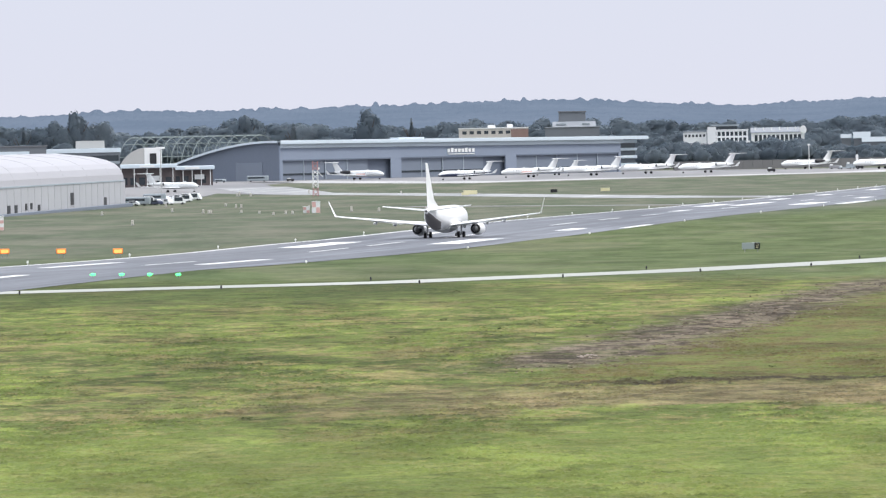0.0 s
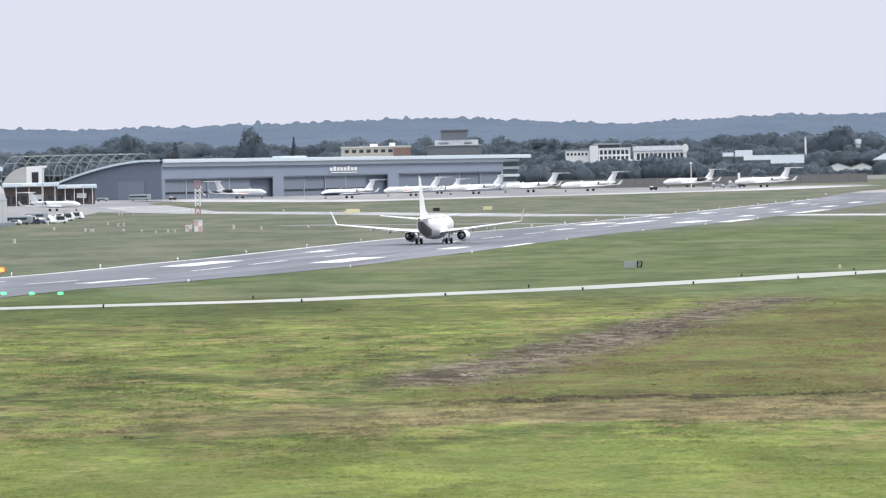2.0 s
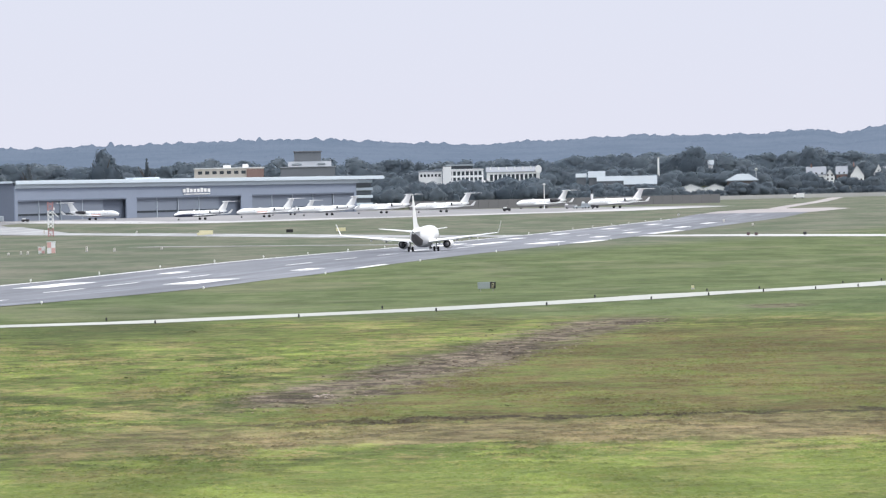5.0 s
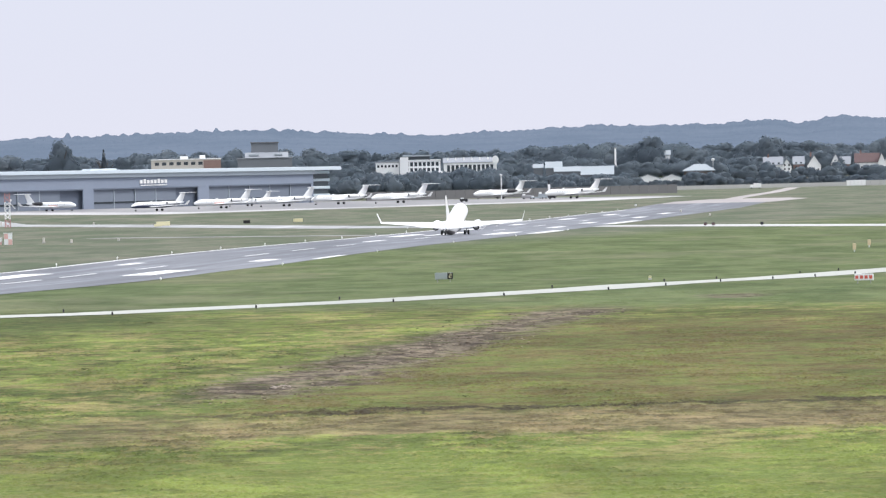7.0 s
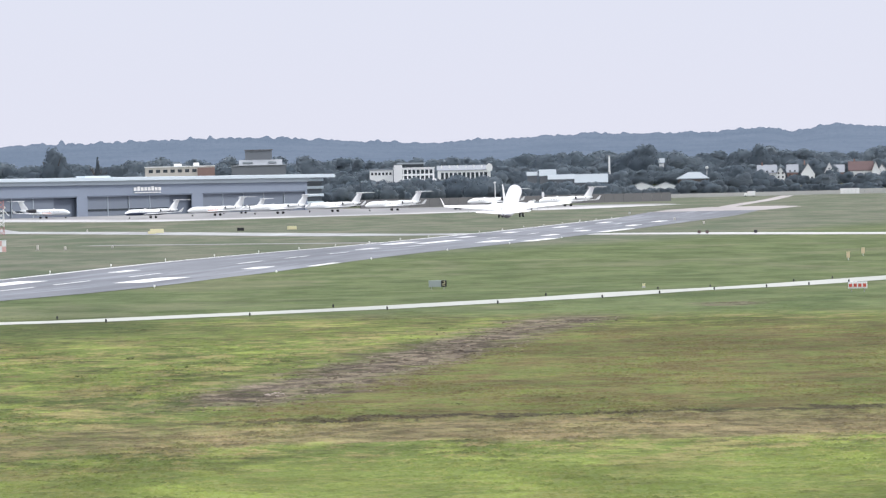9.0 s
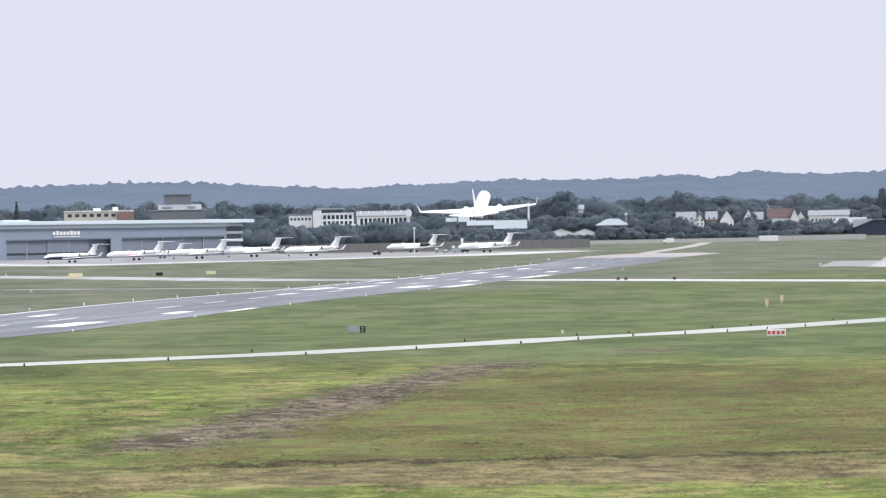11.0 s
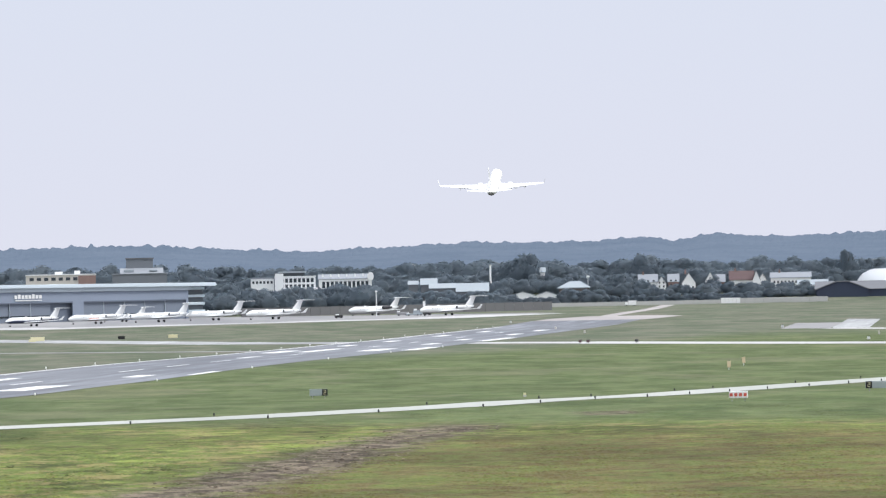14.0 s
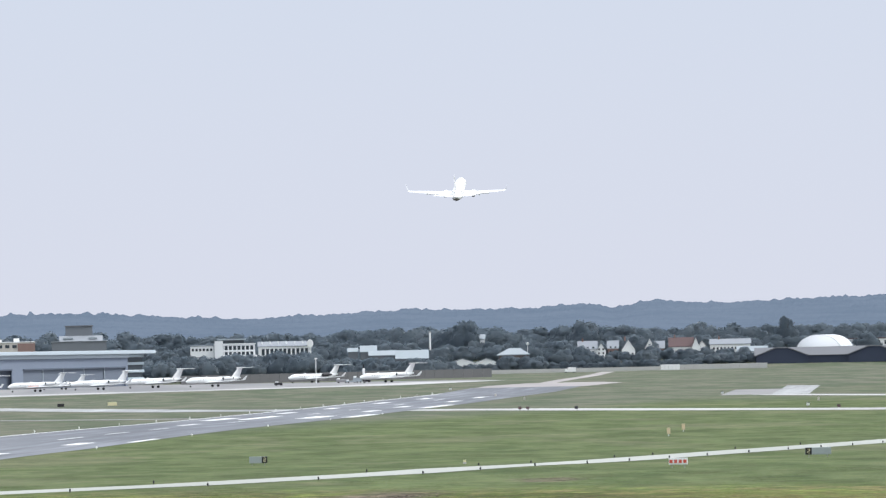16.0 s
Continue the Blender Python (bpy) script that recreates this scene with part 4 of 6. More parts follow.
def grove(name, rows, label):
    """Trees too close together to tell apart, as one mesh; rows of x, y, height, width."""
    vs, ns, fs, n = [], [], [], 0
    for x, y, height, wide in rows:
        me = RNG.choice(CROWNS)
        co, no = np.empty(len(me.vertices) * 3), np.empty(len(me.vertices) * 3)
        me.vertices.foreach_get("co", co)
        me.attributes["lean"].data.foreach_get("vector", no)
        co, no = co.reshape(-1, 3), no.reshape(-1, 3)
        a, k = RNG.uniform(0, 6.28), (height - gz(y)) / 1.56
        turn = np.array([[math.cos(a), math.sin(a), 0], [-math.sin(a), math.cos(a), 0], [0, 0, 1]])
        vs.append((co @ turn) * (k * wide, k * wide, k) + (x, y, gz(y) + 0.02 * k))
        ns.append(no @ turn)
        fs += [[n + q for q in p.vertices] for p in me.polygons]
        n += len(co)
    me = bpy.data.meshes.new(name)
    me.from_pydata(np.concatenate(vs).tolist(), [], fs)
    for p in me.polygons:
        p.use_smooth = True
    me.normals_split_custom_set_from_vertices(np.concatenate(ns).tolist())
    me.materials.append(M_LEAF)
    return tagged(new(name, me), label, "trees", kind="stuff")


def up(az, el, y):
    """The place and height at the distance y that show at the bearing az and elevation el (degrees)."""
    return math.tan(radians(az)) * y, 16 + math.tan(radians(el)) * y / math.cos(radians(az))


def woods():
    # skyline of the nearer trees by bearing: elevation of their tops
    line = [(-4.6, 0.26), (-3.7, 0.27), (-3.1, 0.22), (-2.9, 0.14), (-2.5, 0.22), (-1.85, 0.27), (-1.2, 0.2), (-0.2, 0.19), (0.5, 0.23), (0.95, 0.21), (1.75, 0.19), (2.84, 0.15), (3.65, 0.16), (4.3, 0.21),
            (4.98, 0.22), (5.7, 0.16), (6.1, 0.2), (6.9, 0.16), (7.4, 0.17), (7.8, 0.11), (8.3, 0.14), (8.9, 0.14), (9.6, 0.14)]
    az = -4.9
    while az < 9.7:
        top = float(np.interp(az, [l[0] for l in line], [l[1] for l in line]))
        y = RNG.uniform(3350, 3500)
        x, h = up(az, top + RNG.uniform(-0.06, 0.02), y)
        tree(x, y, max(24, h), RNG.uniform(1.0, 1.7))
        az += RNG.uniform(0.085, 0.15)
    # a lower belt before it
    belt = []
    az = -4.9
    while az < 5.75:
        y = RNG.uniform(3200, 3330)
        x, h = up(az, RNG.uniform(0.0, 0.1) if not (4.5 < az < 4.8 or 4.95 < az < 5.3) else 0.0, y)
        belt.append((x, y, h, RNG.uniform(1.1, 1.7)))
        az += RNG.uniform(0.1, 0.17)
    # growth on the rise that closes the gaps
    az = 4.6
    while az < 9.7:
        y = RNG.uniform(3300, 3345)
        x, h = up(az, RNG.uniform(-0.02, 0.07) if not (4.5 < az < 4.8 or 4.95 < az < 5.3) else -0.02, y)
        belt.append((x, y, h, RNG.uniform(1.2, 1.8)))
        az += RNG.uniform(0.1, 0.17)
    grove("understorey", belt, "dense dark green growth that fills the wood")
    # single tall crowns that stand out
    for a, e, y, w, sp in ((-3.507, 0.385, 3300, 0.55, False), (-3.7, 0.28, 3290, 0.7, False), (-3.3, 0.31, 3310, 0.7, False), (-4.02, 0.24, 3280, 0.5, True), (-0.70, 0.35, 3260, 0.62, False), (-1.85, 0.32, 3340, 0.7, False),
                           (-0.28, 0.25, 3300, 0.5, True), (-1.42, 0.22, 3300, 0.7, True), (8.09, 0.225, 3340, 0.6, False), (4.98, 0.25, 3340, 0.9, False), (6.13, 0.22, 3340, 0.9, False)):
        x, h = up(a, e, y)
        tree(x, y, h, w, sp, "tall dark tree that overtops the wood")
    # the pale green belt beside the apron
    az = 1.9
    while az < 4.75:
        y = RNG.uniform(2880, 3020)
        x, h = up(az, RNG.uniform(-0.1, -0.02) if az < 3.5 else RNG.uniform(-0.18, -0.09), y)
        tree(x, y, h, RNG.uniform(0.9, 1.4), RNG.random() < 0.1, "mid-green tree in the belt beside the apron", "trees beside the apron")
        az += RNG.uniform(0.05, 0.09)


woods()


def hills():
    k = Nodes("haze_glow_hills", 1.0, 0, 0.0)
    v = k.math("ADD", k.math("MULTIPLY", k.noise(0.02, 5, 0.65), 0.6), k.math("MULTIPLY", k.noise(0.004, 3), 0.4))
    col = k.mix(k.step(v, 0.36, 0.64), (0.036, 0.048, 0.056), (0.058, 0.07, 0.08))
    # distance haze is put in as a blue glow of the hills
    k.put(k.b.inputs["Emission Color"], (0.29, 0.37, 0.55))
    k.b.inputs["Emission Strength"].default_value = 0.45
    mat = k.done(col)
    crest = [(-5, 0.32), (-4.24, 0.307), (-3.15, 0.35), (-2.07, 0.332), (-0.97, 0.348), (-0.32, 0.351), (0.39, 0.368), (1.1, 0.381), (1.86, 0.343), (2.84, 0.284), (3.6, 0.311), (4.3, 0.34), (4.87, 0.335), (5.69, 0.327),
             (5.97, 0.354), (6.24, 0.353), (6.43, 0.316), (6.78, 0.378), (7.33, 0.344), (7.71, 0.346), (8.15, 0.363), (8.69, 0.372), (9.06, 0.385), (10, 0.39)]
    bm = bmesh.new()
    cols, n, m = [], 1300, 26
    for i in range(n + 1):
        a = -8 + 21 * i / n
        e = float(np.interp(a, [c[0] for c in crest], [c[1] for c in crest])) + 0.012
        col_v = []
        for j in range(m + 1):
            u = j / m
            y = 3950 + 850 * u
            x, h = up(a, e, y)
            swell = noise.noise((x / 160, y / 160, 3)) * 2.5
            crown = abs(noise.noise((x / 15, y / 15, 9))) * 3.0 + abs(noise.noise((x / 6.5, y / 6.5, 5))) * 2.8 + max(0.0, noise.noise((x / 8, y / 60, 14)) - 0.25) * 6 + noise.noise((x / 3, y / 3, 2)) * 0.9
            col_v.append(bm.verts.new((x, y, 10 + (h - 11.4) * (u ** 0.6) + swell * (1 - u) + crown * (0.35 + 0.65 * u ** 5))))
        col_v.append(bm.verts.new((x, 4850, 0)))
        cols.append(col_v)
    for a, b in zip(cols, cols[1:]):
        for j in range(m + 1):
            bm.faces.new((a[j], b[j], b[j + 1], a[j + 1]))
    tagged(part("backdrop_hills", bm, mat), "low wooded hills with blue haze put in as a glow", "hills", kind="structure")


hills()


# ---- buildings behind the apron ----
M_BRICK = plain("red_brick", (0.27, 0.185, 0.165), 0.85, 0, 0.3, 4, 0.2)
M_RENDER = plain("white_render", (0.78, 0.79, 0.79), 0.7, 0, 0.2, 2, 0.08)
M_SLATE = plain("grey_slate", (0.27, 0.29, 0.32), 0.6, 0, 0.3, 3, 0.18)
M_TILE = plain("red_brown_roof_tiles", (0.125, 0.085, 0.086), 0.75, 0, 0.3, 3, 0.2)
M_SHEET = plain("white_roof_sheet", (0.3, 0.34, 0.37), 0.45, 0, 0.1, 1, 0.1)
M_BEIGE = plain("beige_panel", (0.54, 0.51, 0.47), 0.7, 0, 0.1, 1, 0.1)
M_STEELGREY = plain("dark_steel_cladding", (0.16, 0.175, 0.195), 0.6, 0, 0.1, 1, 0.12)
M_NAVYWALL = plain("navy_sheet_wall", (0.035, 0.045, 0.075), 0.6, 0, 0.1, 1, 0.15)
M_FELT = plain("grey_felt_roof", (0.16, 0.165, 0.18), 0.8, 0, 0.1, 1, 0.15)
M_STEEL = plain("pale_green_steel", (0.27, 0.32, 0.325), 0.5, 0.2, 0.3, 3, 0.1)
M_RED = plain("red_paint", (0.6, 0.12, 0.09), 0.6, 0, 0.3, 3, 0.15)
M_ORANGE = plain("orange_paint", (0.75, 0.3, 0.08), 0.6, 0, 0.3, 3, 0.15)
M_YELLOW = plain("yellow_sign_paint", (0.68, 0.63, 0.4), 0.5, 0, 0.5, 3, 0.08)
M_BLACK = plain("black_sign_paint", (0.02, 0.02, 0.022), 0.5, 0, 0.5, 3, 0.1)
M_CONCRETE = plain("pale_concrete", (0.45, 0.45, 0.44), 0.8, 0, 0.3, 3, 0.12)


def facing(x, y):
    """Degrees by which a thing turns to show its front to the lookout."""
    return -math.degrees(math.atan2(x, y))


def window_rows(parent, width, front, z0, rows, cols, w, h, gap_z, frame=True):
    pane = mesh_of("window", boxes((-w / 2, w / 2, -0.08, 0.02, 0, h)), M_GLASS)
    for r in range(rows):
        for c in range(cols):
            piece("window", pane, parent, pose(-width / 2 + width * (c + 0.5) / cols, front, z0 + r * gap_z))


def block(name, x, y, w, d, z0, z1, wall, roof, label, category="building", turn=0.0, windows=None, parapet=0.5):
    """A flat-roofed block; z0, z1: absolute heights of the ground and the roof."""
    b = thing(name, pose(x, y, z0, 0, 0, facing(x, y) + turn), label, category)
    h = z1 - z0
    part("wall", boxes((-w / 2, w / 2, 0, d, 0, h - parapet)), wall, b)
    part("roof", boxes((-w / 2 - 0.3, w / 2 + 0.3, -0.3, d + 0.3, h - parapet, h), bevel=0.08), roof, b)
    if windows:
        window_rows(b, w * 0.94, 0.0, *windows)
    return b


def gable_bm(w, d, h0, h1, along=True, over=0.4, thick=0.3):
    """A pitched roof; along: the ridge runs left to right."""
    bm = bmesh.new()
    if along:
        ring = [(-over, h0 - 0.25), (d / 2, h1), (d + over, h0 - 0.25), (d + over, h0 - 0.25 - thick), (d / 2, h1 - thick), (-over, h0 - 0.25 - thick)]
        loft(bm, [[(x, y, z) for y, z in ring] for x in (-w / 2 - over, w / 2 + over)])
    else:
        ring = [(-w / 2 - over, h0 - 0.25), (0, h1), (w / 2 + over, h0 - 0.25), (w / 2 + over, h0 - 0.25 - thick), (0, h1 - thick), (-w / 2 - over, h0 - 0.25 - thick)]
        loft(bm, [[(x, y, z) for x, z in ring] for y in (-over, d + over)])
    return bm


def gable_wall(w, d, h0, h1, along=True):
    bm = bmesh.new()
    if along:
        loft(bm, [[(x, y, z) for y, z in ((0, 0), (0, h0 - 0.5), (d / 2, h1 - 0.45), (d, h0 - 0.5), (d, 0))] for x in (-w / 2, w / 2)])
    else:
        loft(bm, [[(x, y, z) for x, z in ((-w / 2, 0), (-w / 2, h0 - 0.5), (0, h1 - 0.45), (w / 2, h0 - 0.5), (w / 2, 0))] for y in (0, d)])
    return bm


def pitched(name, x, y, w, d, z0, eave, ridge, wall, roof, label, along=True, turn=0.0, windows=None, chimney=False, category="house"):
    b = thing(name, pose(x, y, z0, 0, 0, facing(x, y) + turn), label, category)
    part("wall", gable_wall(w, d, eave - z0, ridge - z0, along), wall, b)
    part("roof", gable_bm(w, d, eave - z0, ridge - z0, along), roof, b)
    if windows:
        window_rows(b, w * 0.9, 0.0, *windows)
    if chimney:
        c = part("chimney", boxes((-w * 0.3, -w * 0.3 + 0.9, d / 2 - 0.5, d / 2 + 0.5, ridge - z0 - 1, ridge - z0 + 1.3), bevel=0.05), M_BRICK, b)
        part("chimney_pot", tubes(((-w * 0.3 + 0.45, d / 2, ridge - z0 + 1.3), (-w * 0.3 + 0.45, d / 2, ridge - z0 + 1.9), 0.16)), M_TILE, c)
    return b


# offices and works behind the hangar
b = block("office_building", 27.2, 3050, 35.7, 20, 0, 22.6, M_BEIGE, M_RENDER, "long beige office block with a pale roof behind the hangar", windows=(19.4, 1, 9, 2.2, 1.6, 3))
part("roof_plant", boxes((-3, 1, 4, 8, 22.6, 23.9), bevel=0.1), M_RENDER, b)
part("roof_plant", boxes((7, 10, 4, 8, 22.6, 24.3), bevel=0.1), M_RENDER, b)
part("brick_bay", boxes((9, 17.9, -0.6, -0.02, 0, 21.6)), M_BRICK, b, "red-brown brick bay")
b = block("works_building", 66.8, 3010, 27.7, 26, 0, 22.2, M_STEELGREY, M_SLATE, "dark grey works building with a stepped roof")
part("upper_block", boxes((-6.8, 6.9, 8, 22, 22.2, 29.6), bevel=0.1), M_STEELGREY, b)
part("upper_roof", boxes((-7.2, 7.3, 7.6, 22.4, 29.6, 30.1)), M_FELT, b)
bm = bmesh.new()
loft(bm, [[(xx, -0.3, 22.1), (xx, 8, 24.9), (xx, 8, 24.6), (xx, -0.3, 21.8)] for xx in (-10, 12)])
part("lean_to_roof", bm, M_SLATE, b, "pale grey sloping roof")
part("rooflight", boxes((-8, -3, 1.5, 5, 23.1, 23.9)), M_SHEET, b)
part("rooflight", boxes((5, 9, 1.5, 5, 23.1, 23.9)), M_SHEET, b)

# white offices beyond the belt of trees
o = block("white_office", 131.1, 3060, 12, 12, 0, 18.6, M_RENDER, M_SLATE, "low white office wing with a grey roof", windows=(15.6, 1, 6, 1.1, 1.3, 3))
o = block("white_office", 147.5, 3050, 21, 16, 0, 19.2, M_RENDER, M_RENDER, "white three-storey office with rows of dark windows", windows=(6.6, 4, 9, 1.5, 2.1, 3.1))
part("top_floor", boxes((-8, 5, 2, 12, 19.2, 20.9)), M_GLASS, o, "dark glazed top floor")
part("top_roof", boxes((-8.8, 5.8, 1.2, 12.6, 20.9, 21.6), bevel=0.08), M_SHEET, o, "pale flat roof")
part("terrace", boxes((-6, 11.5, -2.4, -0.05, 12.0, 13.2), bevel=0.08), M_RENDER, o, "white terrace edge")
part("brick_base", boxes((-3, 9.5, -0.5, -0.02, 0, 11.6)), M_BRICK, o, "red brick lower storeys")
part("stair_tower", boxes((-10.3, -6, -0.8, -0.02, 0, 20.6)), M_RENDER, o)
o = pitched("white_hall", 175, 3080, 27.5, 14, 0, 17.6, 19.8, M_RENDER, M_SLATE, "long white hall with arched dark windows and a grey roof", windows=(12.6, 1, 11, 1.5, 3.4, 3), category="building")
part("gable_tower", body([(-0.7, 0, 1.7, 2.2), (0.7, 0, 1.7, 2.2)], 16), M_RENDER, o, "rounded white gable", m=pose(13.2, -0.3, 18.3, 0, 0, 90))
for i in range(6):
    part("dormer", boxes((-12 + i * 4.2, -11.4 + i * 4.2, 3, 4.4, 18.2, 19.9)), M_RENDER, o)
pitched("pale_workshop", 221.4, 3120, 8.4, 12, 0, 13.6, 16.6, M_STEELGREY, M_SHEET, "grey workshop with a pale sheet roof", category="building")
pitched("pale_workshop", 228, 3110, 14, 12, 0, 11.6, 13.8, M_STEELGREY, M_SHEET, "low grey workshop with a pale sheet roof", category="building")
pitched("pale_workshop", 242.4, 3095, 16.8, 16, 0, 9.6, 13.7, M_STEELGREY, M_SHEET, "grey workshop with a steep pale sheet roof", category="building")
pitched("pale_workshop", 213.5, 3125, 5, 9, 0, 13.8, 15.5, M_STEELGREY, M_SHEET, "small shed with a pale roof among trees", category="building")
pitched("roof_among_trees", 299.5, 3340, 7.0, 8, gz(3340), 19.1, 21.5, M_RENDER, M_SHEET, "small white-roofed house high among the trees")
for hx, hz in ((294.5, 18.8), (298.5, 18.4), (303.0, 18.9)):
    tree(hx, 3322, hz, 0.8, False, "broad dark tree before a white-roofed house", "trees between the houses")
c = thing("chimney_stack", pose(268.7, 3300, gz(3300)), "slim white chimney stack among trees", "chimney")
part("shaft", tubes(((0, 0, 0), (0, 0, 16.2), 0.62, 0.5)), M_RENDER, c)
part("cap", tubes(((0, 0, 16.2), (0, 0, 16.7), 0.75)), M_CONCRETE, c)

# sheds and houses on the rise
s = pitched("twin_shed", 275.5, 3172, 13, 14, gz(3172), 6.6, 8.7, M_RENDER, M_SHEET, "pale shed with a white sheet roof", along=False, category="shed")
s = pitched("twin_shed", 288.2, 3170, 12.5, 14, gz(3170), 6.4, 8.5, M_RENDER, M_SHEET, "pale shed with a white sheet roof", along=False, category="shed")
h = thing("square_hall", pose(303.7, 3178, gz(3178), 0, 0, facing(303.7, 3178)), "square brown hall with a white hipped roof", "building")
part("wall", boxes((-8, 8, 0, 16, 0, 8.2)), plain("brown_hall_brick", (0.15, 0.125, 0.115), 0.85, 0, 0.3, 3, 0.15), h)
bm = bmesh.new()
loft(bm, [[(-8.9, -0.9, 8.0), (8.9, -0.9, 8.0), (8.9, 16.9, 8.0), (-8.9, 16.9, 8.0)], [(-8.9, -0.9, 8.5), (8.9, -0.9, 8.5), (8.9, 16.9, 8.5), (-8.9, 16.9, 8.5)], [(-2.6, 6.5, 11.8), (3.6, 6.5, 11.8), (3.6, 9.5, 11.8), (-2.6, 9.5, 11.8)]])
part("roof", bm, M_SHEET, h, "white hipped roof")
part("roof_dish", tubes(((7.6, 3, 8.4), (7.6, 3, 13.6), 0.12), ((7.6, 2.6, 13.8), (7.6, 2.9, 14.2), 0.9)), M_RENDER, h)

pitched("house", 357, 3300, 10.5, 9, gz(3300), 12.2, 16.4, M_RENDER, M_SLATE, "white house with a grey slate roof", windows=(2.6, 2, 3, 1.1, 1.2, 2.4), chimney=True)
pitched("house", 363.5, 3290, 5.2, 9, gz(3290), 11.2, 15.2, M_RENDER, M_SLATE, "white gabled house beside a slate-roofed one", along=False, windows=(2.4, 2, 2, 0.9, 1.1, 2.2))
pitched("house", 371.5, 3302, 6.0, 9, gz(3302), 12.2, 16.3, M_BRICK, M_SLATE, "brick house with a grey roof", windows=(2.6, 2, 2, 0.9, 1.1, 2.4))
pitched("house", 379.0, 3292, 7.6, 9, gz(3292), 11.4, 16.9, M_RENDER, M_SLATE, "house with a steep white gable and brick base", along=False, windows=(1.6, 1, 3, 1.0, 1.1, 2.4), chimney=True)
pitched("house", 392.0, 3300, 5.5, 9, gz(3300), 12.0, 17.3, M_RENDER, M_SLATE, "narrow house with a steep grey roof", along=False, windows=(2.2, 2, 2, 0.8, 1.1, 2.3))
pitched("house", 398.0, 3305, 5.6, 9, gz(3305), 11.6, 15.6, M_BRICK, M_SLATE, "small brick house under a slate roof", windows=(2.0, 1, 2, 0.9, 1.1, 2.3))
pitched("house", 408.5, 3290, 13.5, 9, gz(3290), 12.4, 17.2, M_RENDER, M_TILE, "white house with a red-brown tiled roof", windows=(2.2, 1, 6, 1.0, 1.2, 2.4), chimney=True)
pitched("house", 416.2, 3286, 4.8, 9, gz(3286), 11.4, 17.5, M_RENDER, M_TILE, "white gable end of a tiled house", along=False, windows=(2.2, 1, 1, 1.0, 1.2, 2.4))
pitched("house", 421.5, 3300, 5.4, 8, gz(3300), 11.4, 15.5, M_RENDER, M_BEIGE, "small pale house with a cream roof", along=False)
pitched("house_row", 437.4, 3300, 22.6, 9, gz(3300), 13.2, 15.9, M_RENDER, M_SLATE, "row of white houses under one grey roof", windows=(3.0, 1, 10, 1.0, 1.3, 2.4), chimney=True)
pitched("house_row", 441.5, 3240, 16.5, 9, gz(3240), 9.0, 11.6, M_RENDER, M_SHEET, "low white outbuildings with pale roofs", category="building")
# hedge, fence, container and van at the boundary
w = thing("boundary_wall", pose(407, 3120, 0.0), "long pale concrete boundary wall", "wall")
slab = mesh_of("panel", boxes((-2.4, 2.4, -0.12, 0.12, 0, 2.7), bevel=0.04), M_CONCRETE)
for i in range(10):
    piece("panel", slab, w, pose(-20.5 + i * 4.9, 0, gz(3120), 0, 0, -7))
c = thing("container", pose(379.8, 3108, gz(3108), 0, 0, -7), "white shipping container by the boundary", "container")
part("body", boxes((-5.2, 5.2, -1.2, 1.2, 0.15, 3.0), bevel=0.06), M_RENDER, c)
part("corner_post", boxes(*[(a, a + 0.25, -1.27, 1.27, 0.1, 3.05) for a in (-5.25, 5.0)]), M_CONCRETE, c)
part("door_bar", boxes(*[(a, a + 0.08, -1.26, -1.2, 0.3, 2.8) for a in (-3, -1, 1, 3)]), M_CONCRETE, c)
v = thing("van", pose(320.6, 3050, gz(3050), 0, 0, -6), "white box van parked on the far track", "van")
part("cab", boxes((-2.9, -1.2, -1.0, 1.0, 0.5, 2.0), bevel=0.2), M_RENDER, v)
part("box_body", boxes((-1.1, 2.9, -1.1, 1.1, 0.6, 2.9), bevel=0.08), M_RENDER, v)
part("windscreen", boxes((-2.95, -2.4, -0.9, 0.9, 1.35, 1.85)), M_GLASS, v)
for a in (-2.1, 1.9):
    for q in (-0.95, 0.95):
        part("wheel", wheel_mesh(0.4, 0.25), M_TYRE, v, smooth=True, m=pose(a, q, 0.4))
f = thing("perimeter_fence", pose(0, 0, 0), "grey mesh perimeter fence along the far boundary", "fence")
fence_post = mesh_of("post", tubes(((0, 0, 0), (0, 0, 2.6), 0.09), seg=6), M_CONCRETE)
for i in range(56):
    fx, fy = 245 + i * 2.4, 3118 + 5 * math.sin(i * 0.2)
    piece("post", fence_post, f, pose(fx, fy, gz(fy)))
part("mesh_panel", boxes((245, 377, 3118.2, 3118.3, 0.1, 2.1)), M_CONCRETE, f, "pale mesh panel")


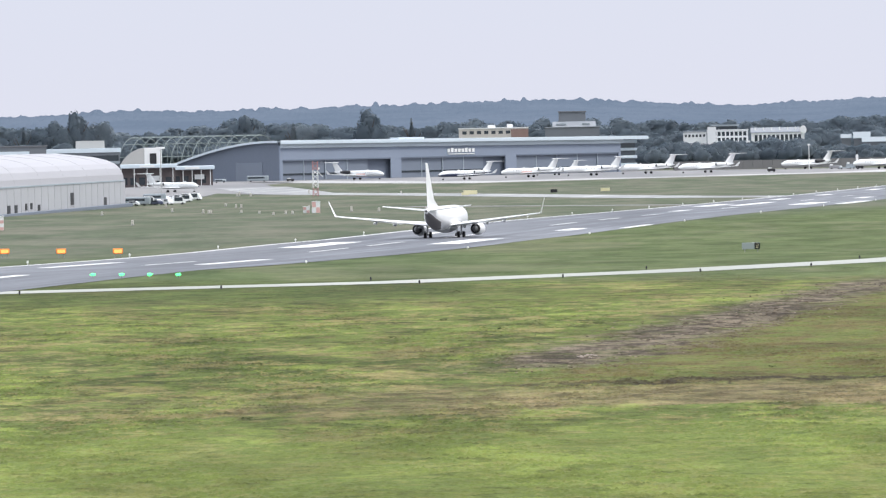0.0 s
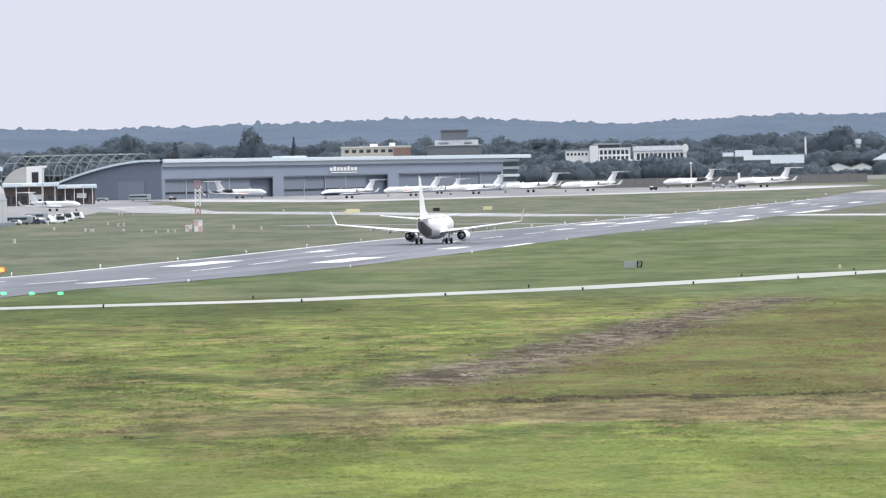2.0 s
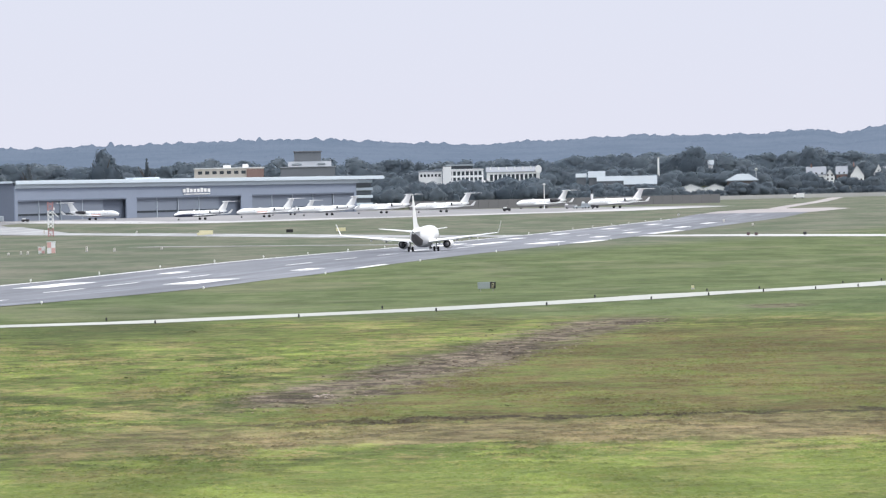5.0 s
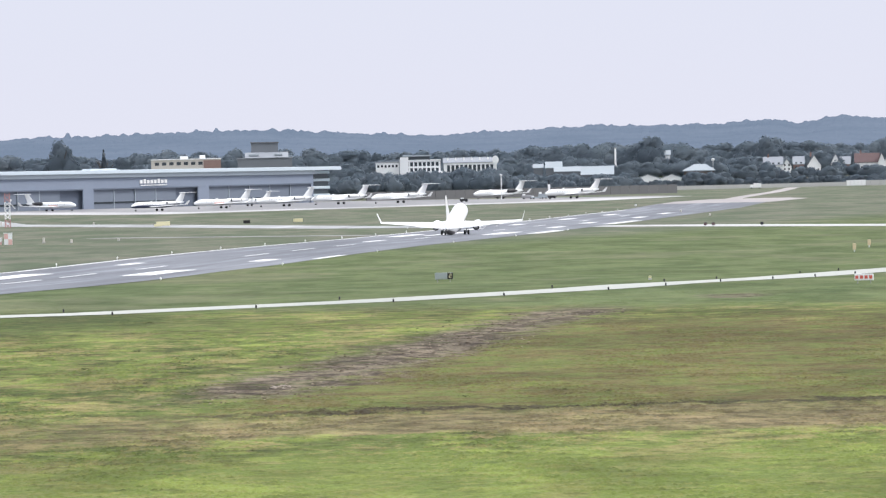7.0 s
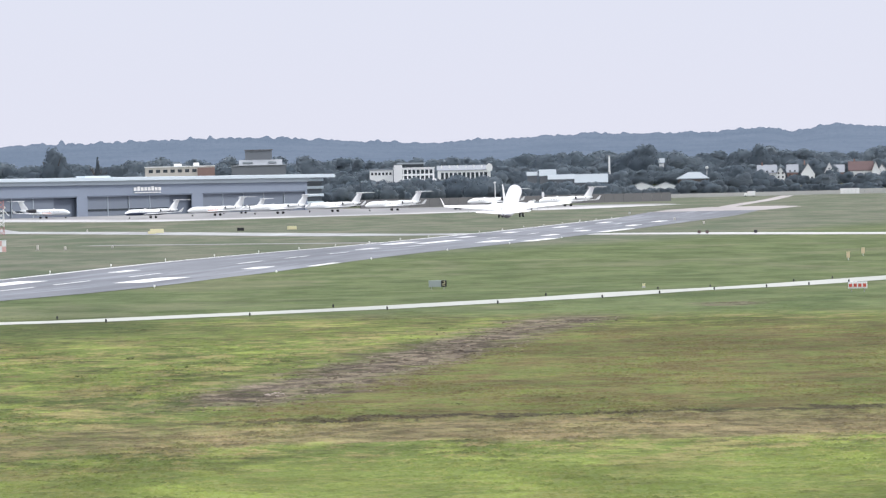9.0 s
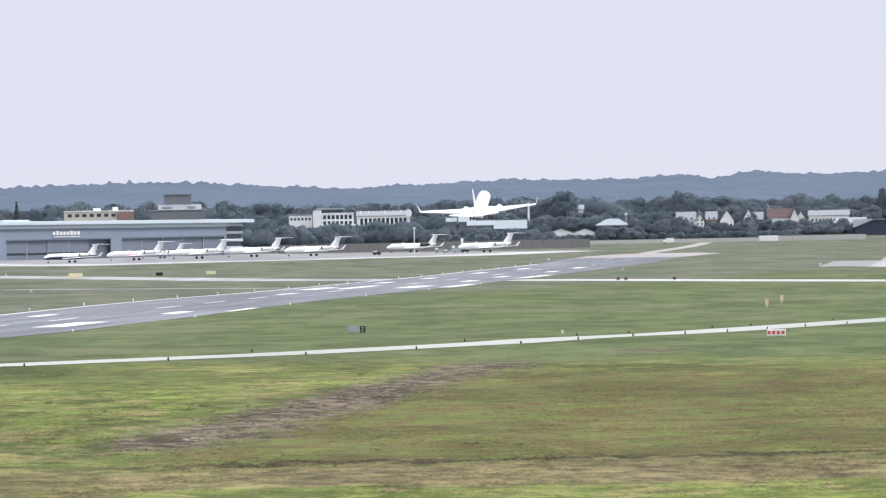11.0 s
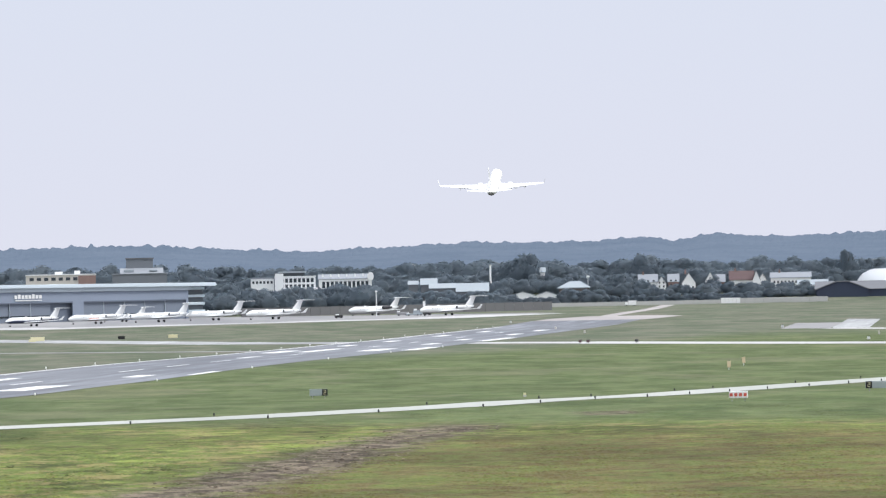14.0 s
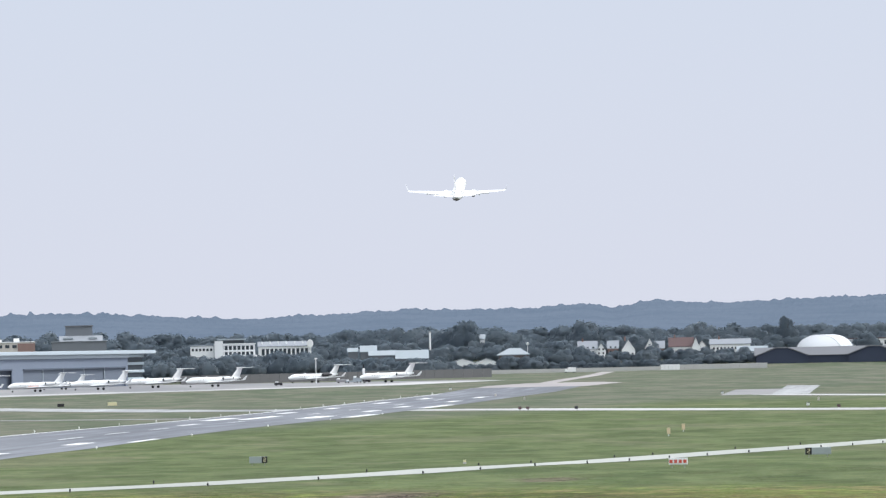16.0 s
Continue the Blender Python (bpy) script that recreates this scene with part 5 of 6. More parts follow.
def hangar_dark():
    d = thing("dark_hangar", pose(478.7, 3180, gz(3180), 0, 0, facing(478.7, 3180)), "low navy hangar with grey felt roof and twin gables", "hangar")
    part("wall", boxes((-43, 60, 2.5, 28, 0, 4.6)), M_NAVYWALL, d)
    bm = bmesh.new()
    loft(bm, [[(x, y, z) for y, z in ((1.8, 4.4), (15, 8.8), (28.7, 4.4), (28.7, 4.2), (15, 8.6), (1.8, 4.2))] for x in (-44, 61)])
    part("roof", bm, M_FELT, d, "grey felt roof")
    for gx in (-29, 21):
        bm = bmesh.new()
        loft(bm, [[(gx - 14, y, 0), (gx + 14, y, 0), (gx + 14, y, 4.2), (gx + 3, y, 8.4), (gx - 3, y, 8.4), (gx - 14, y, 4.2)] for y in (0, 2.4)])
        g = part("gable", bm, M_NAVYWALL, d)
        bm = bmesh.new()
        loft(bm, [[(gx - 14.6, y, 4.1), (gx - 3, y, 8.6), (gx + 3, y, 8.6), (gx + 14.6, y, 4.1), (gx + 14.6, y, 4.5), (gx + 3, y, 9.0), (gx - 3, y, 9.0), (gx - 14.6, y, 4.5)] for y in (-0.5, 14)])
        part("gable_roof", bm, M_FELT, g)
    part("lamp_box", boxes((-41.2, -40.4, 2.3, 2.45, 1.4, 2.6)), M_RENDER, d)


hangar_dark()
d = thing("white_dome_hangar", pose(481.5, 3262, gz(3262), 0, 0, facing(481.5, 3262) - 18), "white fabric dome hangar behind the navy one", "hangar")
bm = bmesh.new()
loft(bm, [[(13.5 * math.cos(math.pi * i / 16), y, 0.2 + 11.6 * math.sin(math.pi * i / 16) ** 0.8) for i in range(17)] for y in (0, 8, 16, 24)])
part("skin", bm, plain("bright_dome_fabric", (0.74, 0.76, 0.79), 0.5, 0, 0.1, 0.7, 0.05), d, smooth=True)
hoop = bmesh.new()
loft(hoop, [[(13.56 * math.cos(math.pi * i / 16), y, 0.2 + 11.68 * math.sin(math.pi * i / 16) ** 0.8) for i in range(17)] + [(13.3 * math.cos(math.pi * i / 16), y, 0.2 + 11.4 * math.sin(math.pi * i / 16) ** 0.8) for i in range(16, -1, -1)] for y in (0, 0.3)])
hm = mesh_of("rib", hoop, M_ROOF)
for i in range(4):
    piece("rib", hm, d, pose(0, i * 7.8, 0))
block("white_barrack", 528.2, 3330, 38, 10, gz(3330), 14.6, M_RENDER, M_TILE, "long white barrack with tall dark windows", windows=(2.6, 1, 10, 1.1, 2.4, 3))
for i in range(11):
    hx = 405 + i * 3.0
    tree(hx, 3195 + RNG.uniform(-4, 4), RNG.uniform(6.5, 8.6), 1.3, False, "clipped dark hedge tree behind the boundary wall", "hedge by the boundary")
for hx, hy, hz in ((385, 3240, 12), (388, 3250, 13), (402, 3225, 9.5), (425, 3235, 10.5), (350, 3215, 11), (342, 3200, 10), (334, 3210, 13), (326, 3220, 14), (318, 3215, 12.5), (371, 3230, 10.5), (430, 3250, 11), (455, 3280, 13.5), (296, 3150, 5.5), (311, 3150, 7.0), (284, 3145, 5.0), (267, 3150, 8.0), (262, 3160, 10.0)):
    tree(hx, hy, hz, 1.4, False, "rounded bush-like tree between the houses", "trees between the houses")
for hx, hy, hz in ((313, 3215, 13), (319, 3225, 15.5), (325, 3228, 17), (331, 3222, 17.5), (338, 3226, 16), (344, 3220, 14), (349, 3235, 13), (367, 3320, 17), (386, 3318, 18), (396, 3325, 18), (428, 3322, 17.5), (452, 3318, 17)):
    tree(hx, hy, hz, 1.0, False, "broad dark tree beside the houses", "trees between the houses")
grove("scrub", [(262 + i * 2.1, 3140 + RNG.uniform(-4, 6), (5.6 if i < 16 else 9.4) + RNG.uniform(-0.8, 0.6), RNG.uniform(1.0, 1.5)) for i in range(26)], "low dark scrub before the pale sheds")
grove("hedgerow", [(314 + i * 2.6, 3152 + RNG.uniform(-5, 8), 5.4 + RNG.uniform(-1.0, 1.2), RNG.uniform(1.2, 1.8)) for i in range(34)], "low dark hedgerow along the far boundary")
bx = 322.0
while bx < 466:
    tree(bx, RNG.uniform(3205, 3262), RNG.uniform(8.5, 12.4), RNG.uniform(1.1, 1.8), False, "dark bushy tree before the houses", "trees between the houses")
    bx += RNG.uniform(3.0, 6.0)
for x0, x1, top in ((118, 138, 14.6), (139, 157, 10.8), (157, 194, 14.9), (200, 236, 10.8), (236, 256, 9.6)):
    bx = x0
    while bx < x1:
        tree(bx, RNG.uniform(3030, 3042) + (45 if bx > 199 else 0), top + RNG.uniform(-1.6, 0.8), RNG.uniform(1.0, 1.5), False, "mid-green tree before the white offices", "trees before the offices")
        bx += RNG.uniform(3.5, 5.5)


# ---- low buildings beside the fabric hangar ----
def lattice_frame():
    """The bare steel arches of an old airship shed."""
    d = thing("steel_arch_frame", pose(-152, 2950, 0, 0, 0, 0), "tall pale green steel frame of open arches", "frame")
    n = 13
    for i in range(n):
        x = i * 5.2
        bm = bmesh.new()
        pts = [(x + 11 * math.cos(a) * 0.75, 14 * math.cos(a), 21.3 * math.sin(a) ** 0.75) for a in [math.pi * j / 14 for j in range(15)]]
        for a, b in zip(pts, pts[1:]):
            tube(bm, a, b, 0.17, seg=6)
        part("arch", bm, M_STEEL, d)
    for j in (2, 4, 6, 7, 8, 10, 12):
        a = math.pi * j / 14
        part("purlin", tubes(((11 * math.cos(a) * 0.75, 14 * math.cos(a), 21.3 * math.sin(a) ** 0.75), (5.2 * (n - 1) + 11 * math.cos(a) * 0.75, 14 * math.cos(a), 21.3 * math.sin(a) ** 0.75), 0.16), seg=6), M_STEEL, d)
    for i in range(n - 1):
        x = i * 5.2
        part("brace", tubes(((x + 5.8, 1, 4), (x + 5.2, 3, 19), 0.12), ((x, 3, 19), (x + 5.2, 8, 16), 0.12), seg=6), M_STEEL, d)


lattice_frame()
b = block("flat_building", -160, 2105, 40, 20, gz(2105), 17.6, M_STEELGREY, M_FELT, "dark grey flat-roofed building behind the fabric hangar")
part("roof_strip", boxes((-20, 14, -0.4, -0.05, 15.7, 17.1)), M_FASCIA, b, "pale roof strip")
b = block("flat_building", -130.1, 2155, 27, 20, gz(2155), 16.2, M_STEELGREY, M_FASCIA, "dark building with wide white roof edges", parapet=1.6)
part("plant_room", boxes((-2.5, 8, 3, 12, 17.45, 20.2), bevel=0.1), M_CONCRETE, b)
part("lower_canopy", boxes((-2, 13.5, -1.2, -0.05, 11.7, 12.6)), M_SHEET, b)
part("glazing_band", boxes((-13, 13, -0.12, -0.02, 12.8, 14.8)), M_GLASS, b)
a = thing("arched_store", pose(-127.5, 2500, 0, 0, 0, facing(-127.5, 2500)), "white curved-front store with a dark tall door", "building")
part("wall", boxes((2.5, 9.8, 0, 16, 0, 16.0), bevel=0.1), M_RENDER, a)
bm = bmesh.new()
loft(bm, [[(-10 + 13 * (1 - math.cos(math.pi / 2 * i / 8)) * 1.0, y, 16 * math.sin(math.pi / 2 * i / 8)) for i in range(9)] + [(3, y, 0)] for y in (0.2, 15)])
part("curved_bay", bm, M_CONCRETE, a, "pale curved bay")
part("door", boxes((4.8, 7.6, -0.15, -0.02, 5, 13.6)), M_DARKMETAL, a, "dark tall door")
for x, y, w, top, lab in ((-120, 2420, 23, 9.4, "low terminal with a broad pale roof and shaded front"), (-102.9, 2450, 17, 8.2, "low brown terminal wing under a white flat roof")):
    t = thing("terminal", pose(x, y, gz(y), 0, 0, facing(x, y)), lab, "building")
    # the wall colour is darkened for the shade beneath the roof
    part("wall", boxes((-w / 2, w / 2, 3, 14, 0, top - 1.6)), plain("shaded_terminal_brick", (0.12, 0.1, 0.1), 0.85, 0, 0.2, 2, 0.2), t)
    part("roof", boxes((-w / 2 - 0.8, w / 2 + 0.8, -0.6, 14.5, top - 1.6, top), bevel=0.2), M_FASCIA, t, "pale flat roof")
    glass = mesh_of("window", boxes((-1.2, 1.2, -0.1, 0.02, 0, 3.0)), M_GLASS)
    for i in range(int(w / 3.6)):
        piece("window", glass, t, pose(-w / 2 + 2.2 + i * 3.6, 3, 1.0))
    col = mesh_of("column", tubes(((0, 0, 0), (0, 0, top - 1.6), 0.16), seg=10), M_RENDER)
    for i in range(5):
        piece("column", col, t, pose(-w / 2 + 1 + i * (w - 2) / 4, 0.2, 0))
    part("sign_board", boxes((-3, 3, -0.75, -0.62, top - 1.3, top - 0.4)), M_RENDER, t)
    part("service_hatch", boxes((1, 5, 2.6, 2.98, 2.6, 4.6)), M_RENDER, t)
p = thing("flood_pole", pose(-103, 2180, gz(2180)), "tall slim grey lamp pole", "lamp post")
part("pole", tubes(((0, 0, 0), (0, 0, 17), 0.22, 0.12), seg=8), M_CONCRETE, p)
part("lamp_head", boxes((-1.6, 1.6, -0.3, 0.3, 16.6, 17.3), bevel=0.1), M_RENDER, p)


def vehicle(x, y, rz, length, paint, label, tall=1.5):
    v = thing("parked_car", pose(x, y, gz(y) + 0.04, 0, 0, rz), label, "car", "cars beside the fabric hangar")
    L = length / 2
    bm = bmesh.new()
    loft(bm, [[(-L, yy, 0.35), (-L, yy, 0.85), (-L * 0.62, yy, 0.98), (-L * 0.3, yy * 0.86, tall), (L * 0.6, yy * 0.86, tall), (L * 0.95, yy, 1.0), (L, yy, 0.4)] for yy in (-0.88, 0.88)])
    part("body", bm, paint, v)
    part("side_glass", boxes((-L * 0.35, L * 0.6, -0.885, 0.885, 1.02, tall - 0.12)), M_GLASS, v)
    for a in (-L * 0.62, L * 0.62):
        for q in (-0.8, 0.8):
            part("wheel", wheel_mesh(0.33, 0.22), M_TYRE, v, smooth=True, m=pose(a, q, 0.33))


CARPAINTS = (M_JETWHITE, M_RENDER, M_GREYMETAL, M_NAVY, M_RED)
rng = random.Random(4)
for i in range(17):
    tt = i / 16
    vehicle(-91.5 + 12 * tt + rng.uniform(-1, 1), 1772 + 50 * (i % 4) + rng.uniform(-12, 12), rng.uniform(-70, 70), rng.uniform(4.2, 5.6), CARPAINTS[rng.choice((0, 0, 0, 1, 1, 2, 3))],
            "parked car beside the fabric hangar", rng.choice((1.5, 1.5, 2.3)))
for x, y, w, h in ((-91.5, 1766, 9.5, 2.6), (-89.5, 1850, 7, 2.9), (-80.5, 2600, 9.4, 2.7), (-96.9, 2600, 5, 1.6)):
    c = thing("ground_unit", pose(x, y, gz(y) + 0.04, 0, 0, rng.uniform(-8, 8)), "low white service unit standing on the apron", "equipment", "service units")
    part("body", boxes((-w / 2, w / 2, -1.3, 1.3, 0.4, h), bevel=0.25), M_SHEET, c)
    part("glazing", boxes((-w / 2 + 0.4, w / 2 - 1.5, -1.34, -1.28, h * 0.55, h * 0.8)), M_GLASS, c)
    for a in (-w * 0.32, w * 0.32):
        part("wheel", wheel_mesh(0.42, 0.3), M_TYRE, c, smooth=True, m=pose(a, -1.05, 0.42))


# ---- landing aids, signs and lights on the field ----
M_FADED = plain("faded_red_mast_paint", (0.42, 0.22, 0.22), 0.6, 0, 0.3, 3, 0.15)


def lattice_mast():
    z0 = gz(1990)
    m = thing("lattice_mast", pose(-42.3, 1990, z0), "red and white lattice mast on the grass", "mast")
    for k in range(4):
        bm = bmesh.new()
        a, b = 11.6 * k / 4, 11.6 * (k + 1) / 4
        for sx, sy in ((-1, -1), (1, -1), (1, 1), (-1, 1)):
            tube(bm, (0.85 * sx, 0.85 * sy, a), (0.85 * sx, 0.85 * sy, b), 0.14, seg=6)
        for j in range(2):
            za, zb = a + (b - a) * j / 2, a + (b - a) * (j + 1) / 2
            for (ax, ay), (bx, by) in (((-1, -1), (1, -1)), ((1, -1), (1, 1)), ((1, 1), (-1, 1)), ((-1, 1), (-1, -1))):
                tube(bm, (0.85 * ax, 0.85 * ay, za), (0.85 * bx, 0.85 * by, zb), 0.1, seg=5)
                tube(bm, (0.85 * bx, 0.85 * by, za), (0.85 * ax, 0.85 * ay, zb), 0.1, seg=5)
        part("mast_section", bm, M_FADED if k in (0, 3) else M_RENDER, m, "faded red section" if k in (0, 3) else "white section")
    part("aerial", tubes(((0.6, 0, 8.6), (2.6, 0, 6.4), 0.12), ((0.9, 0, 9.0), (1.3, 0, 9.6), 0.4), seg=6), M_RENDER, m)


def chequered(name, x, y, w, h, label, cells=2):
    c = thing(name, pose(x, y, gz(y), 0, 0, facing(x, y)), label, "hut")
    part("body", boxes((-w / 2, w / 2, 0, w * 0.7, 0, h), bevel=0.05), M_RENDER, c)
    for i in range(cells):
        for j in range(cells):
            if (i + j) % 2:
                part("red_panel", boxes((-w / 2 + w * i / cells + 0.03, -w / 2 + w * (i + 1) / cells - 0.03, -0.05, -0.005, h * j / cells + 0.03, h * (j + 1) / cells - 0.03)), M_PINK, c)
    part("lid", boxes((-w / 2 - 0.1, w / 2 + 0.1, -0.1, w * 0.7 + 0.1, h, h + 0.12)), M_RENDER, c)


lattice_mast()
chequered("equipment_hut", -30.6, 1440, 2.0, 2.75, "small red and white chequered equipment hut")
chequered("equipment_hut", -33.0, 1442, 1.6, 1.5, "low white equipment hut with red panels", 2)
chequered("equipment_hut", -90.0, 1180, 5.5, 2.75, "red and white chequered hut on the grass", 4)
for x, y, h in ((-86, 1500, 1.2), (-60.4, 1500, 1.3), (-58.6, 1490, 1.1), (-58, 1488, 1.2), (-50.5, 1492, 0.9), (-40.4, 1420, 0.8), (-37.7, 1430, 1.1), (-36.0, 1428, 1.0), (-22.5, 1470, 1.7), (-15.5, 1455, 1.2), (-35.0, 1560, 1.2), (-4, 1475, 0.9),
                (-62.0, 1700, 1.1), (-80, 1720, 1.2), (-64.5, 1235, 1.4), (-55.5, 1640, 1.3), (-57, 1642, 1.3), (-71, 1560, 1.2), (-45, 1460, 0.9), (-14, 2040, 1.2), (-66, 2050, 1.6), (-70, 2052, 2.4), (-71, 2056, 1.5), (-47, 2100, 2.0), (230, 1560, 1.2), (180, 1950, 1.3), (175, 1800, 1.1)):
    c = thing("marker_box", pose(x, y, gz(y), 0, 0, rng.uniform(-20, 20)), "small white marker box on the grass", "marker", "marker boxes")
    part("case", boxes((-0.24, 0.24, -0.25, 0.25, 0.15, h * 0.72), bevel=0.06), M_BEIGE, c)
    part("foot", boxes((-0.3, 0.3, -0.25, 0.25, 0, 0.15)), M_CONCRETE, c)


def field_sign(x, y, w, h, face, label, turn=0, black=None, bars=0, bar_mat=None, lift=0.35):
    s = thing("taxiway_sign", pose(x, y, gz(y), 0, 0, facing(x, y) + turn), label, "sign")
    part("panel", boxes((-w / 2, w / 2, -0.12, 0.12, lift, lift + h), bevel=0.03), face, s)
    for a in (-w * 0.35, w * 0.35):
        part("leg", tubes(((a, 0, 0), (a, 0, lift), 0.05), seg=6), M_GREYMETAL, s)
    if black:
        b = part("location_panel", boxes((black[0], black[1], -0.16, -0.125, lift + 0.02, lift + h - 0.02)), M_BLACK, s, "black panel")
        xm, z = (black[0] + black[1]) / 2, lift + h / 2
        # a yellow figure two
        q = h * 0.3
        part("figure", boxes((xm - q * 0.6, xm + q * 0.6, -0.19, -0.165, z + q * 0.8, z + q), (xm + q * 0.4, xm + q * 0.6, -0.19, -0.165, z, z + q * 0.8), (xm - q * 0.6, xm + q * 0.6, -0.19, -0.165, z - q * 0.1, z + q * 0.1),
                             (xm - q * 0.6, xm - q * 0.4, -0.19, -0.165, z - q * 0.8, z - q * 0.1), (xm - q * 0.6, xm + q * 0.6, -0.19, -0.165, z - q, z - q * 0.8)), M_YELLOW, b, "yellow figure")
    for i in range(bars):
        a = -w / 2 + w * (i + 0.5) / bars
        part("lettering_bar", boxes((a - w / bars * 0.33, a + w / bars * 0.33, -0.15, -0.125, lift + h * 0.25, lift + h * 0.75)), bar_mat, s)


M_BACKGREY = plain("grey_sign_back", (0.3, 0.34, 0.34), 0.5, 0, 0.5, 3, 0.1)
field_sign(39.3, 757, 2.3, 0.85, M_BACKGREY, "grey taxiway sign with a black and yellow panel", black=(0.45, 1.15))
field_sign(103, 700, 3.1, 0.85, M_BACKGREY, "grey taxiway sign with black figure panel", black=(-1.5, -0.75))
field_sign(79.7, 647, 2.1, 0.72, M_RENDER, "white taxiway sign lettered in red", turn=-14, bars=4, bar_mat=M_RED)
for x, y, w, h in ((9.1, 1890, 4.4, 1.3), (52.5, 1905, 3.0, 1.1)):
    field_sign(x, y, w, h, M_YELLOW, "yellow taxiway sign on the dry grass", bars=0)
field_sign(7.4, 1870, 2.4, 0.8, M_YELLOW, "low yellow taxiway sign on the dry grass", lift=0.3)
field_sign(36.0, 1905, 2.2, 1.0, M_BLACK, "dark taxiway sign seen from its back", lift=0.3)
M_BOARD = plain("faded_marker_paint", (0.62, 0.5, 0.34), 0.6, 0, 0.5, 3, 0.12)
for x, y in ((125.2, 1008), (117.4, 965)):
    s = thing("marker_board", pose(x, y, gz(y), 0, 0, facing(x, y)), "upright faded tan marker board on the grass", "marker")
    part("post", boxes((-0.06, 0.06, -0.05, 0.05, 0, 1.3)), M_RENDER, s)
    part("board", boxes((-0.28, 0.28, -0.1, -0.06, 0.35, 1.35), bevel=0.02), M_BOARD, s)
M_LAMP_ORANGE = glow("orange_lamp_lens", (1.0, 0.3, 0.08), 2.4)
M_LAMP_GREEN = glow("green_lamp_lens", (0.1, 1.0, 0.26), 2.6)
M_LAMP_WHITE = plain("white_lamp_lens", (0.82, 0.82, 0.78), 0.3, 0, 1, 5, 0.05)
for x, y in ((-45.8, 835.7), (-54.6, 848.5), (-63.7, 862)):
    s = thing("approach_light_unit", pose(x, y, gz(y), 0, 0, facing(x, y)), "glowing orange guidance light box on the grass", "light", "orange guidance lights")
    part("case", boxes((-0.72, 0.72, -0.1, 0.9, 0.6, 1.35), bevel=0.08), M_ORANGE, s)
    part("lens", boxes((-0.55, 0.55, -0.16, -0.1, 0.7, 1.2), bevel=0.02), M_LAMP_ORANGE, s)
    for a in (-0.35, 0.35):
        part("leg", tubes(((a, 0.3, 0), (a, 0.3, 0.6), 0.05), seg=6), M_GREYMETAL, s)
for x, y in ((-38.1, 644.6), (-34.8, 641.4), (-31.6, 638.3), (-28.4, 635.2)):
    s = thing("threshold_light", pose(x, y, gz(y), 0, 0, facing(x, y)), "glowing green threshold light on a short stem", "light", "green threshold lights")
    part("stem", tubes(((0, 0, 0), (0, 0, 0.3), 0.05), seg=6), M_GREYMETAL, s)
    part("lens", body([(-0.3, 0.42, 0.1, 0.05), (-0.15, 0.42, 0.38, 0.15), (0.15, 0.42, 0.38, 0.15), (0.3, 0.42, 0.12, 0.06)], 12), M_LAMP_GREEN, s, smooth=True)


def edge_light(x, y, base=0.3, dark=False):
    s = thing("edge_light", pose(x, y, gz(y)), "small dark taxiway edge lamp" if dark else "small white runway edge lamp", "light", "taxiway edge lamps" if dark else "runway edge lamps")
    part("stem", tubes(((0, 0, 0), (0, 0, base), 0.06), seg=6), M_DARKMETAL if dark else M_RENDER, s)
    part("lens", tubes(((0, 0, base), (0, 0, base + 0.25), (0.1 if dark else 0.16), 0.08), seg=8), M_DARKMETAL if dark else M_LAMP_WHITE, s)


for i in range(24):
    edge_light(*cl(720 + i * 60, -22.6), base=0.3)
for i in range(7):
    edge_light(*cl(735 + i * 120, 22.8), base=0.15)
edge = [(-43.7, 584), (-4.9, 594), (24, 620), (49, 654), (72, 700), (93.5, 757), (110, 800), (137, 862)]
for (ax, ay), (bx, by) in zip(edge, edge[1:]):
    n = max(1, int(math.hypot(bx - ax, by - ay) / 16))
    for i in range(n):
        px_, py_ = ax + (bx - ax) * i / n, ay + (by - ay) * i / n
        edge_light(px_ + 2.5, py_ - 8.0, 0.12, True)
        if i % 2 == 0:
            edge_light(px_ - 2.5, py_ + 8.5, 0.15, True)

# ---- ground equipment among the parked jets ----
pl = thing("apron_mast", pose(167.4, 2700, 0.03), "white lighting mast beside the apron", "lamp post")
part("pole", tubes(((0, 0, 0), (0, 0, 11), 0.24, 0.16), seg=8), M_RENDER, pl)
part("head", boxes((-0.6, 0.6, -0.4, 0.4, 10.8, 11.4), bevel=0.1), M_RENDER, pl)
pl = thing("apron_mast", pose(188.5, 2690, 0.03), "white lighting mast beside the apron", "lamp post")
part("pole", tubes(((0, 0, 0), (0, 0, 8), 0.25), seg=8), M_DARKMETAL, pl)
part("head", boxes((-0.55, 0.55, -0.4, 0.4, 3.6, 6.2), bevel=0.1), M_RENDER, pl)
